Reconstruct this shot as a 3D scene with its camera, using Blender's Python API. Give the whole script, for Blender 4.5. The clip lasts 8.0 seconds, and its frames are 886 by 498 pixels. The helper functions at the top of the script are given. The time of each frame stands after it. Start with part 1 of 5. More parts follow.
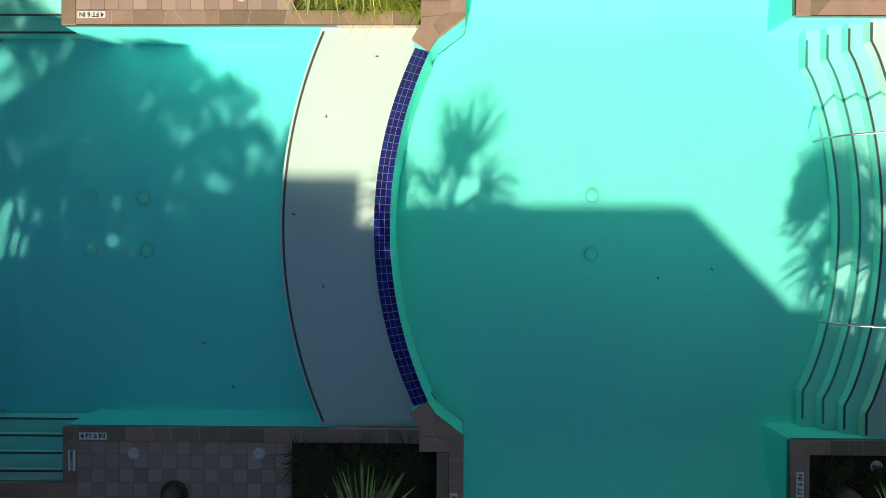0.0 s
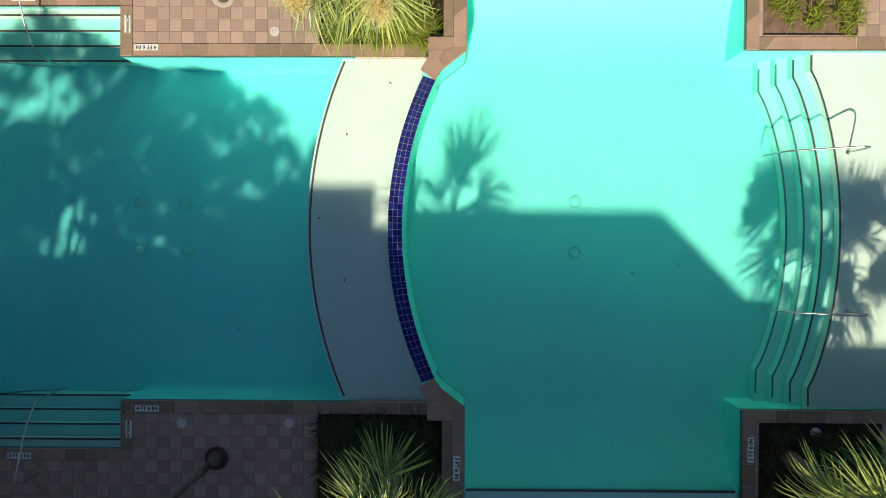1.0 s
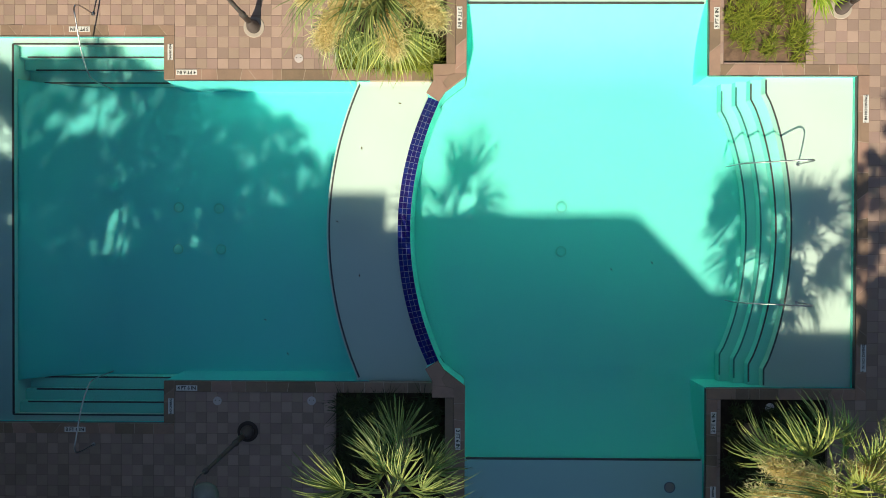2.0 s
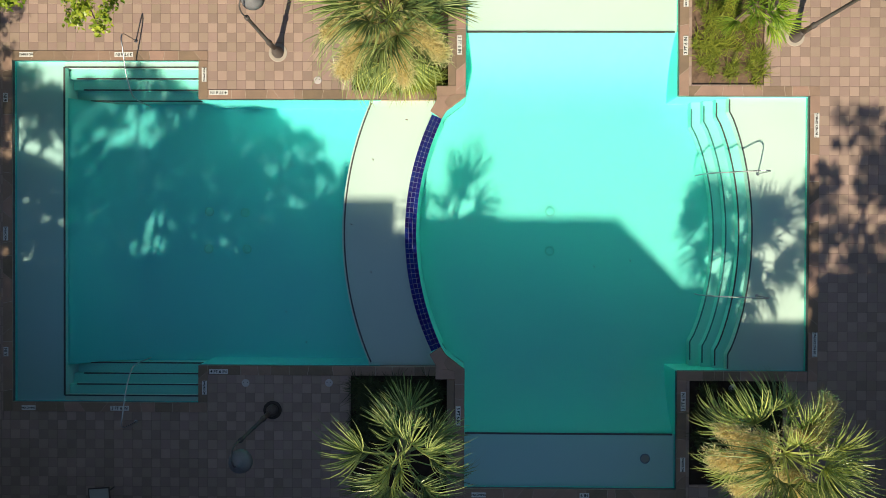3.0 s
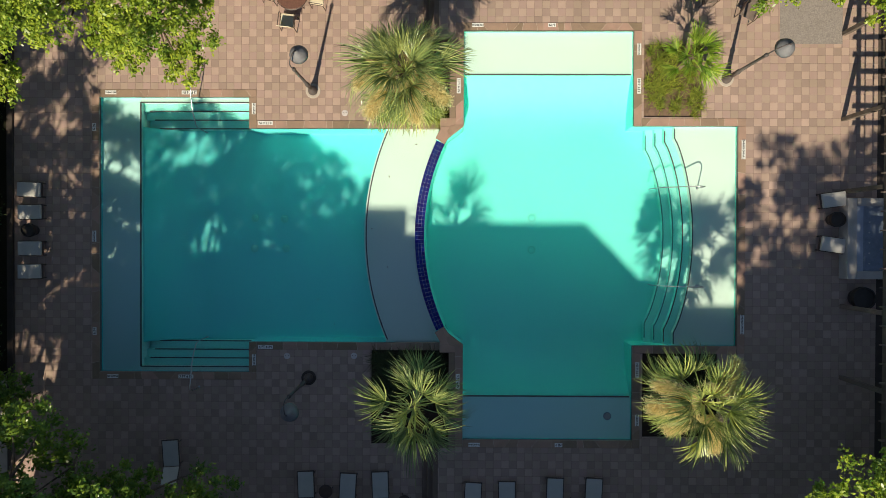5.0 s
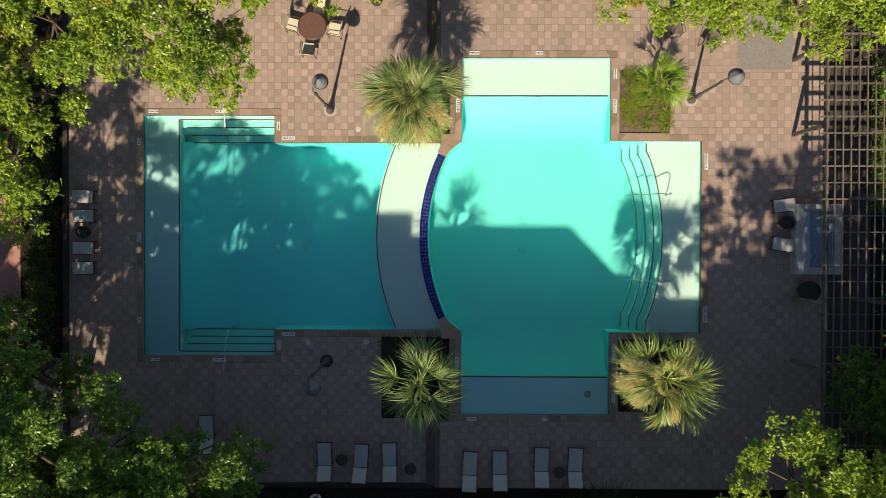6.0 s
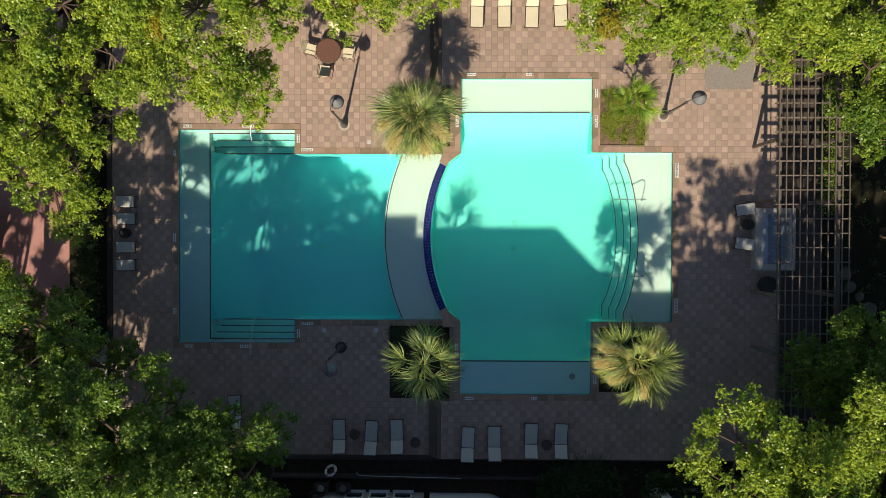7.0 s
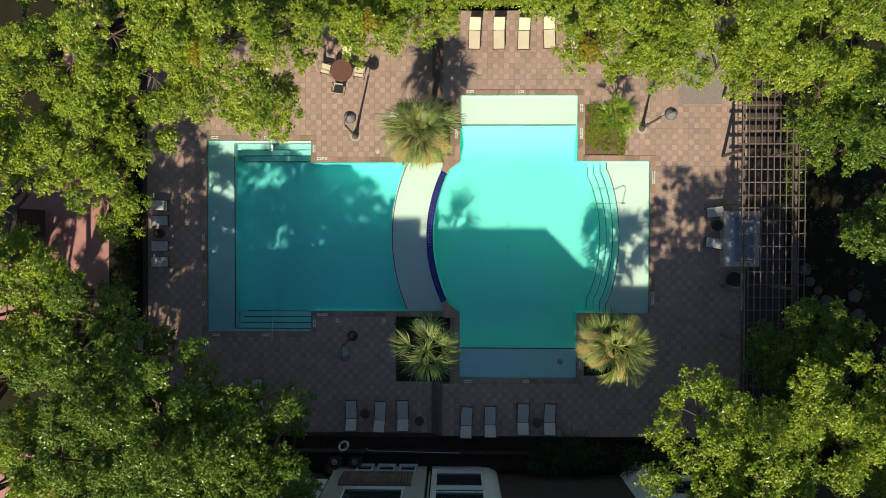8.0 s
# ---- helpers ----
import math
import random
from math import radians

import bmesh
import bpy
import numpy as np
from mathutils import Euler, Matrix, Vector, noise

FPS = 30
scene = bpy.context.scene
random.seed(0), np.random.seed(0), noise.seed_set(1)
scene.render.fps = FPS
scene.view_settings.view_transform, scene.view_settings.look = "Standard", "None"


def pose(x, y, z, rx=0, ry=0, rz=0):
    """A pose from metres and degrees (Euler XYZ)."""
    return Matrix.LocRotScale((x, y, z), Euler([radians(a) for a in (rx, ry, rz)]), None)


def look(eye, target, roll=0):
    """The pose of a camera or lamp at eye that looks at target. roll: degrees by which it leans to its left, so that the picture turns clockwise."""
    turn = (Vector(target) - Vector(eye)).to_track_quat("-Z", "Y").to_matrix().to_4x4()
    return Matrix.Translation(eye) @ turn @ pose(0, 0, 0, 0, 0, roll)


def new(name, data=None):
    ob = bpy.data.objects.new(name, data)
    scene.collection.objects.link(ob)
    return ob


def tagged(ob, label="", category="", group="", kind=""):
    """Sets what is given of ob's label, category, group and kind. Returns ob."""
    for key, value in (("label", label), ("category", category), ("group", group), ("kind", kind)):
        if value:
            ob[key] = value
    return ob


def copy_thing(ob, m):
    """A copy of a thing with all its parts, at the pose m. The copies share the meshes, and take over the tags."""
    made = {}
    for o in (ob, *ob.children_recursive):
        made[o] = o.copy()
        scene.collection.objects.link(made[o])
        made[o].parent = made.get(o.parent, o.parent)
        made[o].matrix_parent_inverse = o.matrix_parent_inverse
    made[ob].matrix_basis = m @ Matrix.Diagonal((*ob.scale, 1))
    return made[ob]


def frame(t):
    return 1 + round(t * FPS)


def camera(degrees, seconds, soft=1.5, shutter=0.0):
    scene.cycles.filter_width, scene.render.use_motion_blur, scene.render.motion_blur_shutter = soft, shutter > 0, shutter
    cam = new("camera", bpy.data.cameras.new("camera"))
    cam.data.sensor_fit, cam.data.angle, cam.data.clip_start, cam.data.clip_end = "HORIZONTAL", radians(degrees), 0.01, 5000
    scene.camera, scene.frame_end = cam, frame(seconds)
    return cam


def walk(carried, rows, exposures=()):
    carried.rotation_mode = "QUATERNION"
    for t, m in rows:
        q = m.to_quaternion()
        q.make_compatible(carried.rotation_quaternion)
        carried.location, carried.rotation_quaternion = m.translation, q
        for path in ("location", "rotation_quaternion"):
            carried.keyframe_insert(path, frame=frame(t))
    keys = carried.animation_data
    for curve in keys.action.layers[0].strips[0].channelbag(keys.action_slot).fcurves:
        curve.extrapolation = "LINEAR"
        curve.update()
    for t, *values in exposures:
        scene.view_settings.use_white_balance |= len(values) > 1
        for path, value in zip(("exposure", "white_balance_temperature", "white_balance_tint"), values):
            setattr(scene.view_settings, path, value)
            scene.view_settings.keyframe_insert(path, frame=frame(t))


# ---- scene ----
import itertools

# ---- camera: a slow climb straight up, looking down ----
cam = camera(72.0, 8.0, soft=0.75)
ROWS = [
    (0.0, 0.253, 0.041, 13.061, -0.701, 0.650, 0.277),
    (0.5, 0.202, 0.024, 14.171, -0.640, 0.608, 0.269),
    (1.0, 0.157, 0.010, 15.265, -0.589, 0.572, 0.262),
    (1.5, 0.117, 0.000, 16.360, -0.547, 0.544, 0.254),
    (3.0, 0.030, -0.011, 19.790, -0.480, 0.503, 0.229),
    (3.5, 0.012, -0.007, 20.960, -0.477, 0.503, 0.221),
    (4.0, 0.000, 0.000, 22.130, -0.484, 0.511, 0.212),
    (4.5, -0.007, 0.011, 23.299, -0.500, 0.526, 0.203),
    (4.7, -0.008, 0.017, 23.79, -0.511, 0.536, 0.200),
    (5.8, 0.000, 0.055, 27.46, -0.590, 0.600, 0.179),
    (6.0, 0.005, 0.063, 28.179, -0.607, 0.615, 0.175),
    (6.5, 0.020, 0.087, 29.976, -0.662, 0.658, 0.165),
    (7.0, 0.040, 0.115, 31.790, -0.727, 0.710, 0.156),
    (7.5, 0.066, 0.147, 33.605, -0.802, 0.768, 0.146),
    (8.0, 0.097, 0.181, 35.418, -0.885, 0.833, 0.135),
]
walk(cam, [(t, pose(x, y, z, rx, ry, rz)) for t, x, y, z, rx, ry, rz in ROWS],
     exposures=[(0.0, 0.30), (8.0, 0.19)])

# ---- light ----
SUN_EL, SUN_AZ = 41.0, 192.3          # degrees; azimuth clockwise from +y
SUN_FROM = Vector((math.sin(radians(SUN_AZ)) * math.cos(radians(SUN_EL)),
                   math.cos(radians(SUN_AZ)) * math.cos(radians(SUN_EL)), math.sin(radians(SUN_EL))))
world = bpy.data.worlds.new("sky")
scene.world = world
world.use_nodes = True
_n = world.node_tree.nodes
_sky = _n.new("ShaderNodeTexSky")
_sky.sky_type, _sky.sun_disc = "NISHITA", False
_sky.dust_density, _sky.ozone_density = 0.2, 0.4
_sky.sun_elevation, _sky.sun_rotation = radians(SUN_EL), radians(SUN_AZ)
_n["Background"].inputs["Strength"].default_value = 0.083
world.node_tree.links.new(_sky.outputs[0], _n["Background"].inputs["Color"])
sun = new("sun", bpy.data.lights.new("sun", "SUN"))
sun.data.energy, sun.data.angle, sun.data.color = 5.0, radians(0.8), (1.0, 0.90, 0.68)
sun.matrix_world = look(SUN_FROM * 60, (0, 0, 0))


# ---- materials ----
def material(name, col, col2=None, rough=0.7, scale=3.0, fine=60.0, bump=0.2, amount=0.5, rand=0.0, island=0.0, metal=0.0, bump_scale=None, spec=0.4):
    """Two-scale noise between two colours, with relief, and shifts of value by object or by island."""
    m = bpy.data.materials.new(name)
    m.use_nodes = True
    nt = m.node_tree
    b = nt.nodes["Principled BSDF"]
    b.inputs["Roughness"].default_value, b.inputs["Metallic"].default_value = rough, metal
    b.inputs["Specular IOR Level"].default_value = spec
    co = nt.nodes.new("ShaderNodeNewGeometry")
    n1, n2 = nt.nodes.new("ShaderNodeTexNoise"), nt.nodes.new("ShaderNodeTexNoise")
    n1.inputs["Scale"].default_value, n2.inputs["Scale"].default_value = scale, fine
    n1.inputs["Detail"].default_value = 6
    for n in (n1, n2):
        nt.links.new(co.outputs["Position"], n.inputs["Vector"])
    add = nt.nodes.new("ShaderNodeMath")
    add.operation = "MULTIPLY_ADD"
    add.inputs[1].default_value, add.inputs[2].default_value = 0.4, -0.2
    nt.links.new(n2.outputs[0], add.inputs[0])
    sm = nt.nodes.new("ShaderNodeMath")
    nt.links.new(n1.outputs[0], sm.inputs[0]), nt.links.new(add.outputs[0], sm.inputs[1])
    ramp = nt.nodes.new("ShaderNodeMapRange")
    ramp.inputs["From Min"].default_value, ramp.inputs["From Max"].default_value = 0.5 - 0.3, 0.5 + 0.3
    nt.links.new(sm.outputs[0], ramp.inputs[0])
    mix = nt.nodes.new("ShaderNodeMix")
    mix.data_type = "RGBA"
    mix.inputs["A"].default_value = (*col, 1)
    mix.inputs["B"].default_value = (*(col2 or [c * 0.75 for c in col]), 1)
    sc = nt.nodes.new("ShaderNodeMath")
    sc.operation = "MULTIPLY"
    sc.inputs[1].default_value = amount * 2 if amount < 0.5 else 1.0
    nt.links.new(ramp.outputs[0], sc.inputs[0]), nt.links.new(sc.outputs[0], mix.inputs["Factor"])
    out = mix.outputs["Result"]
    for src, k in ((("object", rand)), ("island", island)):
        if k:
            hsv = nt.nodes.new("ShaderNodeHueSaturation")
            mr = nt.nodes.new("ShaderNodeMapRange")
            mr.inputs["To Min"].default_value, mr.inputs["To Max"].default_value = 1 - k, 1 + k
            r = nt.nodes.new("ShaderNodeObjectInfo").outputs["Random"] if src == "object" else co.outputs["Random Per Island"]
            nt.links.new(r, mr.inputs[0]), nt.links.new(mr.outputs[0], hsv.inputs["Value"]), nt.links.new(out, hsv.inputs["Color"])
            hm = nt.nodes.new("ShaderNodeMapRange")
            hm.inputs["To Min"].default_value, hm.inputs["To Max"].default_value = 0.5 + 0.06 * k, 0.5 - 0.06 * k
            nt.links.new(r, hm.inputs[0]), nt.links.new(hm.outputs[0], hsv.inputs["Hue"])
            out = hsv.outputs[0]
    nt.links.new(out, b.inputs["Base Color"])
    if bump:
        bp = nt.nodes.new("ShaderNodeBump")
        bp.inputs["Strength"].default_value, bp.inputs["Distance"].default_value = bump, 0.01
        nt.links.new(sm.outputs[0], bp.inputs["Height"]), nt.links.new(bp.outputs[0], b.inputs["Normal"])
    return m


def leaf_material(name, col, col2, rough=0.34, glow=0.35, island=0.35):
    """Leaves: a glossy skin, light passing through, and each leaf of its own tone."""
    m = material(name, col, col2, rough, 0.9, 7.0, 0.0, island=island)
    nt = m.node_tree
    b = nt.nodes["Principled BSDF"]
    tr = nt.nodes.new("ShaderNodeBsdfTranslucent")
    mx = nt.nodes.new("ShaderNodeMixShader")
    mx.inputs[0].default_value = glow
    src = b.inputs["Base Color"].links[0].from_socket
    nt.links.new(src, tr.inputs["Color"])
    nt.links.new(b.outputs[0], mx.inputs[1]), nt.links.new(tr.outputs[0], mx.inputs[2])
    nt.links.new(mx.outputs[0], nt.nodes["Material Output"].inputs["Surface"])
    return m


def water_material(name):
    """Clear rippled water: see-through, with a mirror skin by Fresnel."""
    m = bpy.data.materials.new(name)
    m.use_nodes = True
    nt = m.node_tree
    nt.nodes.remove(nt.nodes["Principled BSDF"])
    tr, gl, fr = nt.nodes.new("ShaderNodeBsdfTransparent"), nt.nodes.new("ShaderNodeBsdfGlossy"), nt.nodes.new("ShaderNodeFresnel")
    tr.inputs["Color"].default_value = (0.96, 0.99, 1.0, 1)
    gl.inputs["Roughness"].default_value = 0.03
    fr.inputs["IOR"].default_value = 1.33
    co, n1, n2 = nt.nodes.new("ShaderNodeNewGeometry"), nt.nodes.new("ShaderNodeTexNoise"), nt.nodes.new("ShaderNodeTexNoise")
    n1.inputs["Scale"].default_value, n2.inputs["Scale"].default_value = 3.0, 14.0
    n1.inputs["Distortion"].default_value = 0.8
    for n in (n1, n2):
        nt.links.new(co.outputs["Position"], n.inputs["Vector"])
    s = nt.nodes.new("ShaderNodeMath")
    nt.links.new(n1.outputs[0], s.inputs[0]), nt.links.new(n2.outputs[0], s.inputs[1])
    bp = nt.nodes.new("ShaderNodeBump")
    bp.inputs["Strength"].default_value, bp.inputs["Distance"].default_value = 0.13, 0.02
    nt.links.new(s.outputs[0], bp.inputs["Height"])
    mx = nt.nodes.new("ShaderNodeMixShader")
    for n in (gl, fr):
        nt.links.new(bp.outputs[0], n.inputs["Normal"])
    nt.links.new(fr.outputs[0], mx.inputs[0]), nt.links.new(tr.outputs[0], mx.inputs[1]), nt.links.new(gl.outputs[0], mx.inputs[2])
    nt.links.new(mx.outputs[0], nt.nodes["Material Output"].inputs["Surface"])
    return m


def plaster(m, amount):
    """Plaster under deep water: light spreads sideways in it, green and blue farther than red."""
    b = m.node_tree.nodes["Principled BSDF"]
    b.subsurface_method = "BURLEY"
    b.inputs["Subsurface Weight"].default_value = amount
    b.inputs["Subsurface Scale"].default_value = 1.0
    b.inputs["Subsurface Radius"].default_value = (0.12, 0.26, 0.26)
    return m


TILE_A = material("tile_sand", (0.475, 0.345, 0.282), (0.405, 0.29, 0.235), 0.8, 1.2, 45, 0.15, island=0.12, rand=0.10, spec=0.08)
TILE_B = material("tile_mauve", (0.395, 0.28, 0.238), (0.34, 0.238, 0.203), 0.8, 1.2, 45, 0.15, island=0.12, rand=0.10, spec=0.08)
GROUT = material("grout", (0.26, 0.185, 0.15), (0.18, 0.13, 0.11), 0.9, 2, 80, spec=0.08)
FLAG = material("flagstone", (0.38, 0.255, 0.185), (0.27, 0.19, 0.145), 0.75, 2.2, 30, 0.4, rand=0.28, spec=0.08)
FLAG_JOINT = material("flagstone_joint", (0.55, 0.46, 0.37), (0.40, 0.31, 0.25), 0.9, 6, 80, spec=0.08)
BASIN = plaster(material("pool_plaster_aqua", (0.195, 0.88, 0.755), (0.175, 0.85, 0.735), 0.6, 0.35, 7, 0.7), 0.8)
BASIN_LOW = plaster(material("pool_plaster_deep_aqua", (0.16, 0.83, 0.79), (0.14, 0.80, 0.77), 0.6, 0.35, 7, 0.7), 0.8)
SHELF = material("pool_plaster_white", (0.63, 0.77, 0.685), (0.585, 0.725, 0.645), 0.6, 0.8, 18, 0.5)
# white plaster with a cool shade tint put in, for west and south shelves
SHELF_SHADED = material("pool_plaster_pale_aqua", (0.54, 0.82, 0.77), (0.50, 0.78, 0.73), 0.6, 0.8, 18, 0.4)
STEP = plaster(material("pool_plaster_pale", (0.33, 0.85, 0.74), (0.30, 0.82, 0.72), 0.6, 0.8, 25, 0.05), 0.5)
NOSING = material("nosing_tile", (0.055, 0.05, 0.05), (0.12, 0.11, 0.11), 0.4, 9, 60)
BLUE = material("cobalt_tile", (0.008, 0.010, 0.235), (0.005, 0.007, 0.16), 0.45, 5, 40, 0.1, rand=0.22, spec=0.12)
MORTAR = material("pale_mortar", (0.40, 0.42, 0.52), (0.28, 0.30, 0.39), 0.8, 10, 90)
WATER = water_material("water")
CHROME = material("chrome", (0.55, 0.56, 0.57), (0.45, 0.45, 0.46), 0.28, 8, 60, 0.0, metal=1.0)
LAMP_PAINT = material("lamp_paint", (0.12, 0.10, 0.095), (0.075, 0.063, 0.06), 0.5, 4, 40, 0.1)
SHADE_METAL = material("shade_metal", (0.21, 0.205, 0.215), (0.15, 0.147, 0.155), 0.6, 5, 40, 0.1)
CONCRETE = material("concrete", (0.52, 0.45, 0.38), (0.40, 0.34, 0.29), 0.85, 3, 50, 0.3)
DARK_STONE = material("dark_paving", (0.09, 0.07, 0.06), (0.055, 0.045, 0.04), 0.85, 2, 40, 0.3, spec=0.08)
TREAD = material("step_stone", (0.21, 0.15, 0.12), (0.14, 0.10, 0.08), 0.85, 2, 40, 0.3, spec=0.1)
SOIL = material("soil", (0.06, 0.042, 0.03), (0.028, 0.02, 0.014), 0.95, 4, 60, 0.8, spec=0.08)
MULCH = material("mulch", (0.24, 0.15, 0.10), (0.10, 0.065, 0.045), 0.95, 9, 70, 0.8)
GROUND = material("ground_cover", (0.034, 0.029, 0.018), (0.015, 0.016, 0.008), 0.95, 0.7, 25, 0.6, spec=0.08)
PINK = material("pink_concrete", (0.48, 0.24, 0.215), (0.38, 0.185, 0.165), 0.85, 0.9, 40, 0.2)
GRAVEL = material("gravel", (0.36, 0.31, 0.28), (0.17, 0.145, 0.13), 0.9, 22, 90, 1.0)
BARK = material("bark", (0.15, 0.10, 0.07), (0.07, 0.05, 0.035), 0.9, 8, 50, 0.8)
PALM_BARK = material("palm_bark", (0.22, 0.16, 0.11), (0.10, 0.07, 0.05), 0.95, 10, 60, 0.8)
LEAF = leaf_material("leaf_yellow_green", (0.42, 0.49, 0.05), (0.14, 0.25, 0.022), glow=0.28)
# deeper green leaves, lowered further in colour for crowns standing in shade
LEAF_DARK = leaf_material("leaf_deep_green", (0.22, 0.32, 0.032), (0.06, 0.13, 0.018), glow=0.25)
LEAF_GOLD = leaf_material("leaf_golden", (0.42, 0.33, 0.02), (0.30, 0.28, 0.03))
FROND = leaf_material("palm_frond", (0.47, 0.53, 0.20), (0.22, 0.30, 0.09), 0.28, 0.22, 0.6)
FROND_YELLOW = leaf_material("palm_frond_yellow", (0.60, 0.64, 0.21), (0.44, 0.50, 0.15), 0.32, 0.25, 0.4)
FROND_LIME = leaf_material("young_frond", (0.42, 0.55, 0.07), (0.28, 0.42, 0.05), 0.35, 0.35)
STRAW = leaf_material("palm_flower", (0.86, 0.77, 0.44), (0.78, 0.68, 0.34), 0.8, 0.5, 0.12)
GRASS = leaf_material("grass_blade", (0.33, 0.37, 0.05), (0.15, 0.20, 0.03), 0.5, 0.3)
# the same grass with the shade of the southern beds put into its colour
GRASS_SHADED = leaf_material("dark_grass_blade", (0.07, 0.09, 0.025), (0.03, 0.045, 0.015), 0.6, 0.2)
SLING = material("sling_cream", (0.72, 0.63, 0.46), (0.62, 0.54, 0.40), 0.8, 3, 120, 0.2)
SLING_GREY = material("sling_grey", (0.50, 0.48, 0.45), (0.42, 0.41, 0.385), 0.8, 3, 120, 0.2)
BROWN_METAL = material("brown_metal", (0.10, 0.065, 0.05), (0.06, 0.04, 0.035), 0.5, 6, 60, 0.2)
TABLE_TOP = material("table_top", (0.20, 0.095, 0.07), (0.12, 0.06, 0.045), 0.5, 14, 60, 0.4)
TIMBER = material("pergola_timber", (0.20, 0.155, 0.13), (0.11, 0.085, 0.07), 0.8, 4, 60, 0.4, rand=0.25)
WHITE_TILE = material("white_tile", (0.80, 0.79, 0.75), (0.68, 0.67, 0.64), 0.3, 6, 50, 0.05)
INK = material("black_glaze", (0.02, 0.02, 0.022), (0.035, 0.035, 0.035), 0.3, 6, 50, 0.0)
STUCCO = material("stucco", (0.46, 0.42, 0.37), (0.37, 0.34, 0.30), 0.9, 1.5, 60, 0.3)
ROOFING = material("roof_shingle", (0.16, 0.12, 0.10), (0.09, 0.07, 0.06), 0.9, 3, 40, 0.6)
GLASS = material("window_glass", (0.03, 0.045, 0.05), (0.02, 0.03, 0.035), 0.06, 1, 10, 0.0, spec=0.6)
WHITE_PAINT = material("white_paint", (0.75, 0.73, 0.69), (0.66, 0.64, 0.6), 0.5, 2, 50, 0.1)
PLASTIC = material("white_plastic", (0.62, 0.56, 0.54), (0.52, 0.46, 0.45), 0.5, 4, 40, 0.1)
BAND = material("grey_band", (0.20, 0.20, 0.22), (0.14, 0.14, 0.16), 0.6, 4, 40, 0.0)
POT = material("dark_pot", (0.05, 0.04, 0.035), (0.03, 0.025, 0.02), 0.6, 6, 60, 0.3)
COUNTER = material("counter_stone", (0.22, 0.26, 0.33), (0.14, 0.17, 0.22), 0.35, 5, 60, 0.1)
STEEL = material("brushed_steel", (0.5, 0.5, 0.5), (0.4, 0.4, 0.4), 0.3, 5, 60, 0.05, metal=1.0)
DRAIN = material("drain_grey", (0.17, 0.82, 0.70), (0.15, 0.76, 0.65), 0.6, 8, 60, 0.1)
ROCK = material("boulder", (0.14, 0.115, 0.095), (0.08, 0.068, 0.058), 0.9, 3, 40, 0.8)


# ---- helpers ----
def mesh_of(name, verts, faces, mat, smooth=False):
    me = bpy.data.meshes.new(name)
    me.from_pydata([tuple(v) for v in verts], [], [tuple(f) for f in faces])
    me.update()
    me.materials.append(mat)
    if smooth:
        me.polygons.foreach_set("use_smooth", [True] * len(me.polygons))
    return me


def quads_mesh(name, v, mat):
    """One mesh of loose quads from an array (n, 4, 3)."""
    v = np.asarray(v, dtype=np.float32)
    n = len(v)
    me = bpy.data.meshes.new(name)
    me.vertices.add(4 * n), me.loops.add(4 * n), me.polygons.add(n)
    me.vertices.foreach_set("co", v.ravel())
    me.loops.foreach_set("vertex_index", np.arange(4 * n, dtype=np.int32))
    me.polygons.foreach_set("loop_start", np.arange(0, 4 * n, 4, dtype=np.int32))
    me.polygons.foreach_set("loop_total", np.full(n, 4, dtype=np.int32))
    me.update(calc_edges=True)
    me.materials.append(mat)
    return me


def thing(name, label, category, group="", kind="", at=None):
    ob = tagged(new(name), label, category, group, kind)
    if at is not None:
        ob.matrix_world = at
    return ob


def part(name, bm, mat=None, parent=None, label="", smooth=False):
    """Link a bmesh (or a mesh) as one mesh object under a thing or a part."""
    if isinstance(bm, bmesh.types.BMesh):
        me = bpy.data.meshes.new(name)
        bm.to_mesh(me)
        bm.free()
        me.materials.append(mat)
        if smooth:
            me.polygons.foreach_set("use_smooth", [True] * len(me.polygons))
    else:
        me = bm
    ob = new(name, me)
    if parent:
        ob.parent = parent
    if label:
        tagged(ob, label)
    return ob


def box(bm, x0, y0, z0, x1, y1, z1, bevel=0.0, m=None):
    r = bmesh.ops.create_cube(bm, size=1.0)
    bmesh.ops.transform(bm, verts=r["verts"], matrix=Matrix.LocRotScale(((x0 + x1) / 2, (y0 + y1) / 2, (z0 + z1) / 2), None, (abs(x1 - x0), abs(y1 - y0), abs(z1 - z0))))
    vs = r["verts"]
    if bevel:
        es = list({e for v in vs for e in v.link_edges})
        vs = list({v for f in bmesh.ops.bevel(bm, geom=es, offset=bevel, segments=2, affect="EDGES", profile=0.5)["faces"] for v in f.verts} | {v for v in vs if v.is_valid})
    if m is not None:
        bmesh.ops.transform(bm, verts=[v for v in vs if v.is_valid], matrix=m)
    return bm


def boxes(*args, bevel=0.0):
    bm = bmesh.new()
    for a in args:
        box(bm, *a, bevel=bevel)
    return bm


def lathe(profile, seg=24, centre=(0, 0), cap=True):
    """A turned form from (radius, height) pairs."""
    bm = bmesh.new()
    rings = []
    for r, z in profile:
        rings.append([bm.verts.new((centre[0] + r * math.cos(2 * math.pi * k / seg), centre[1] + r * math.sin(2 * math.pi * k / seg), z)) for k in range(seg)])
    for a, b in zip(rings, rings[1:]):
        for k in range(seg):
            bm.faces.new((a[k], a[(k + 1) % seg], b[(k + 1) % seg], b[k]))
    if cap:
        bm.faces.new(list(reversed(rings[0])))
        bm.faces.new(rings[-1])
    return bm


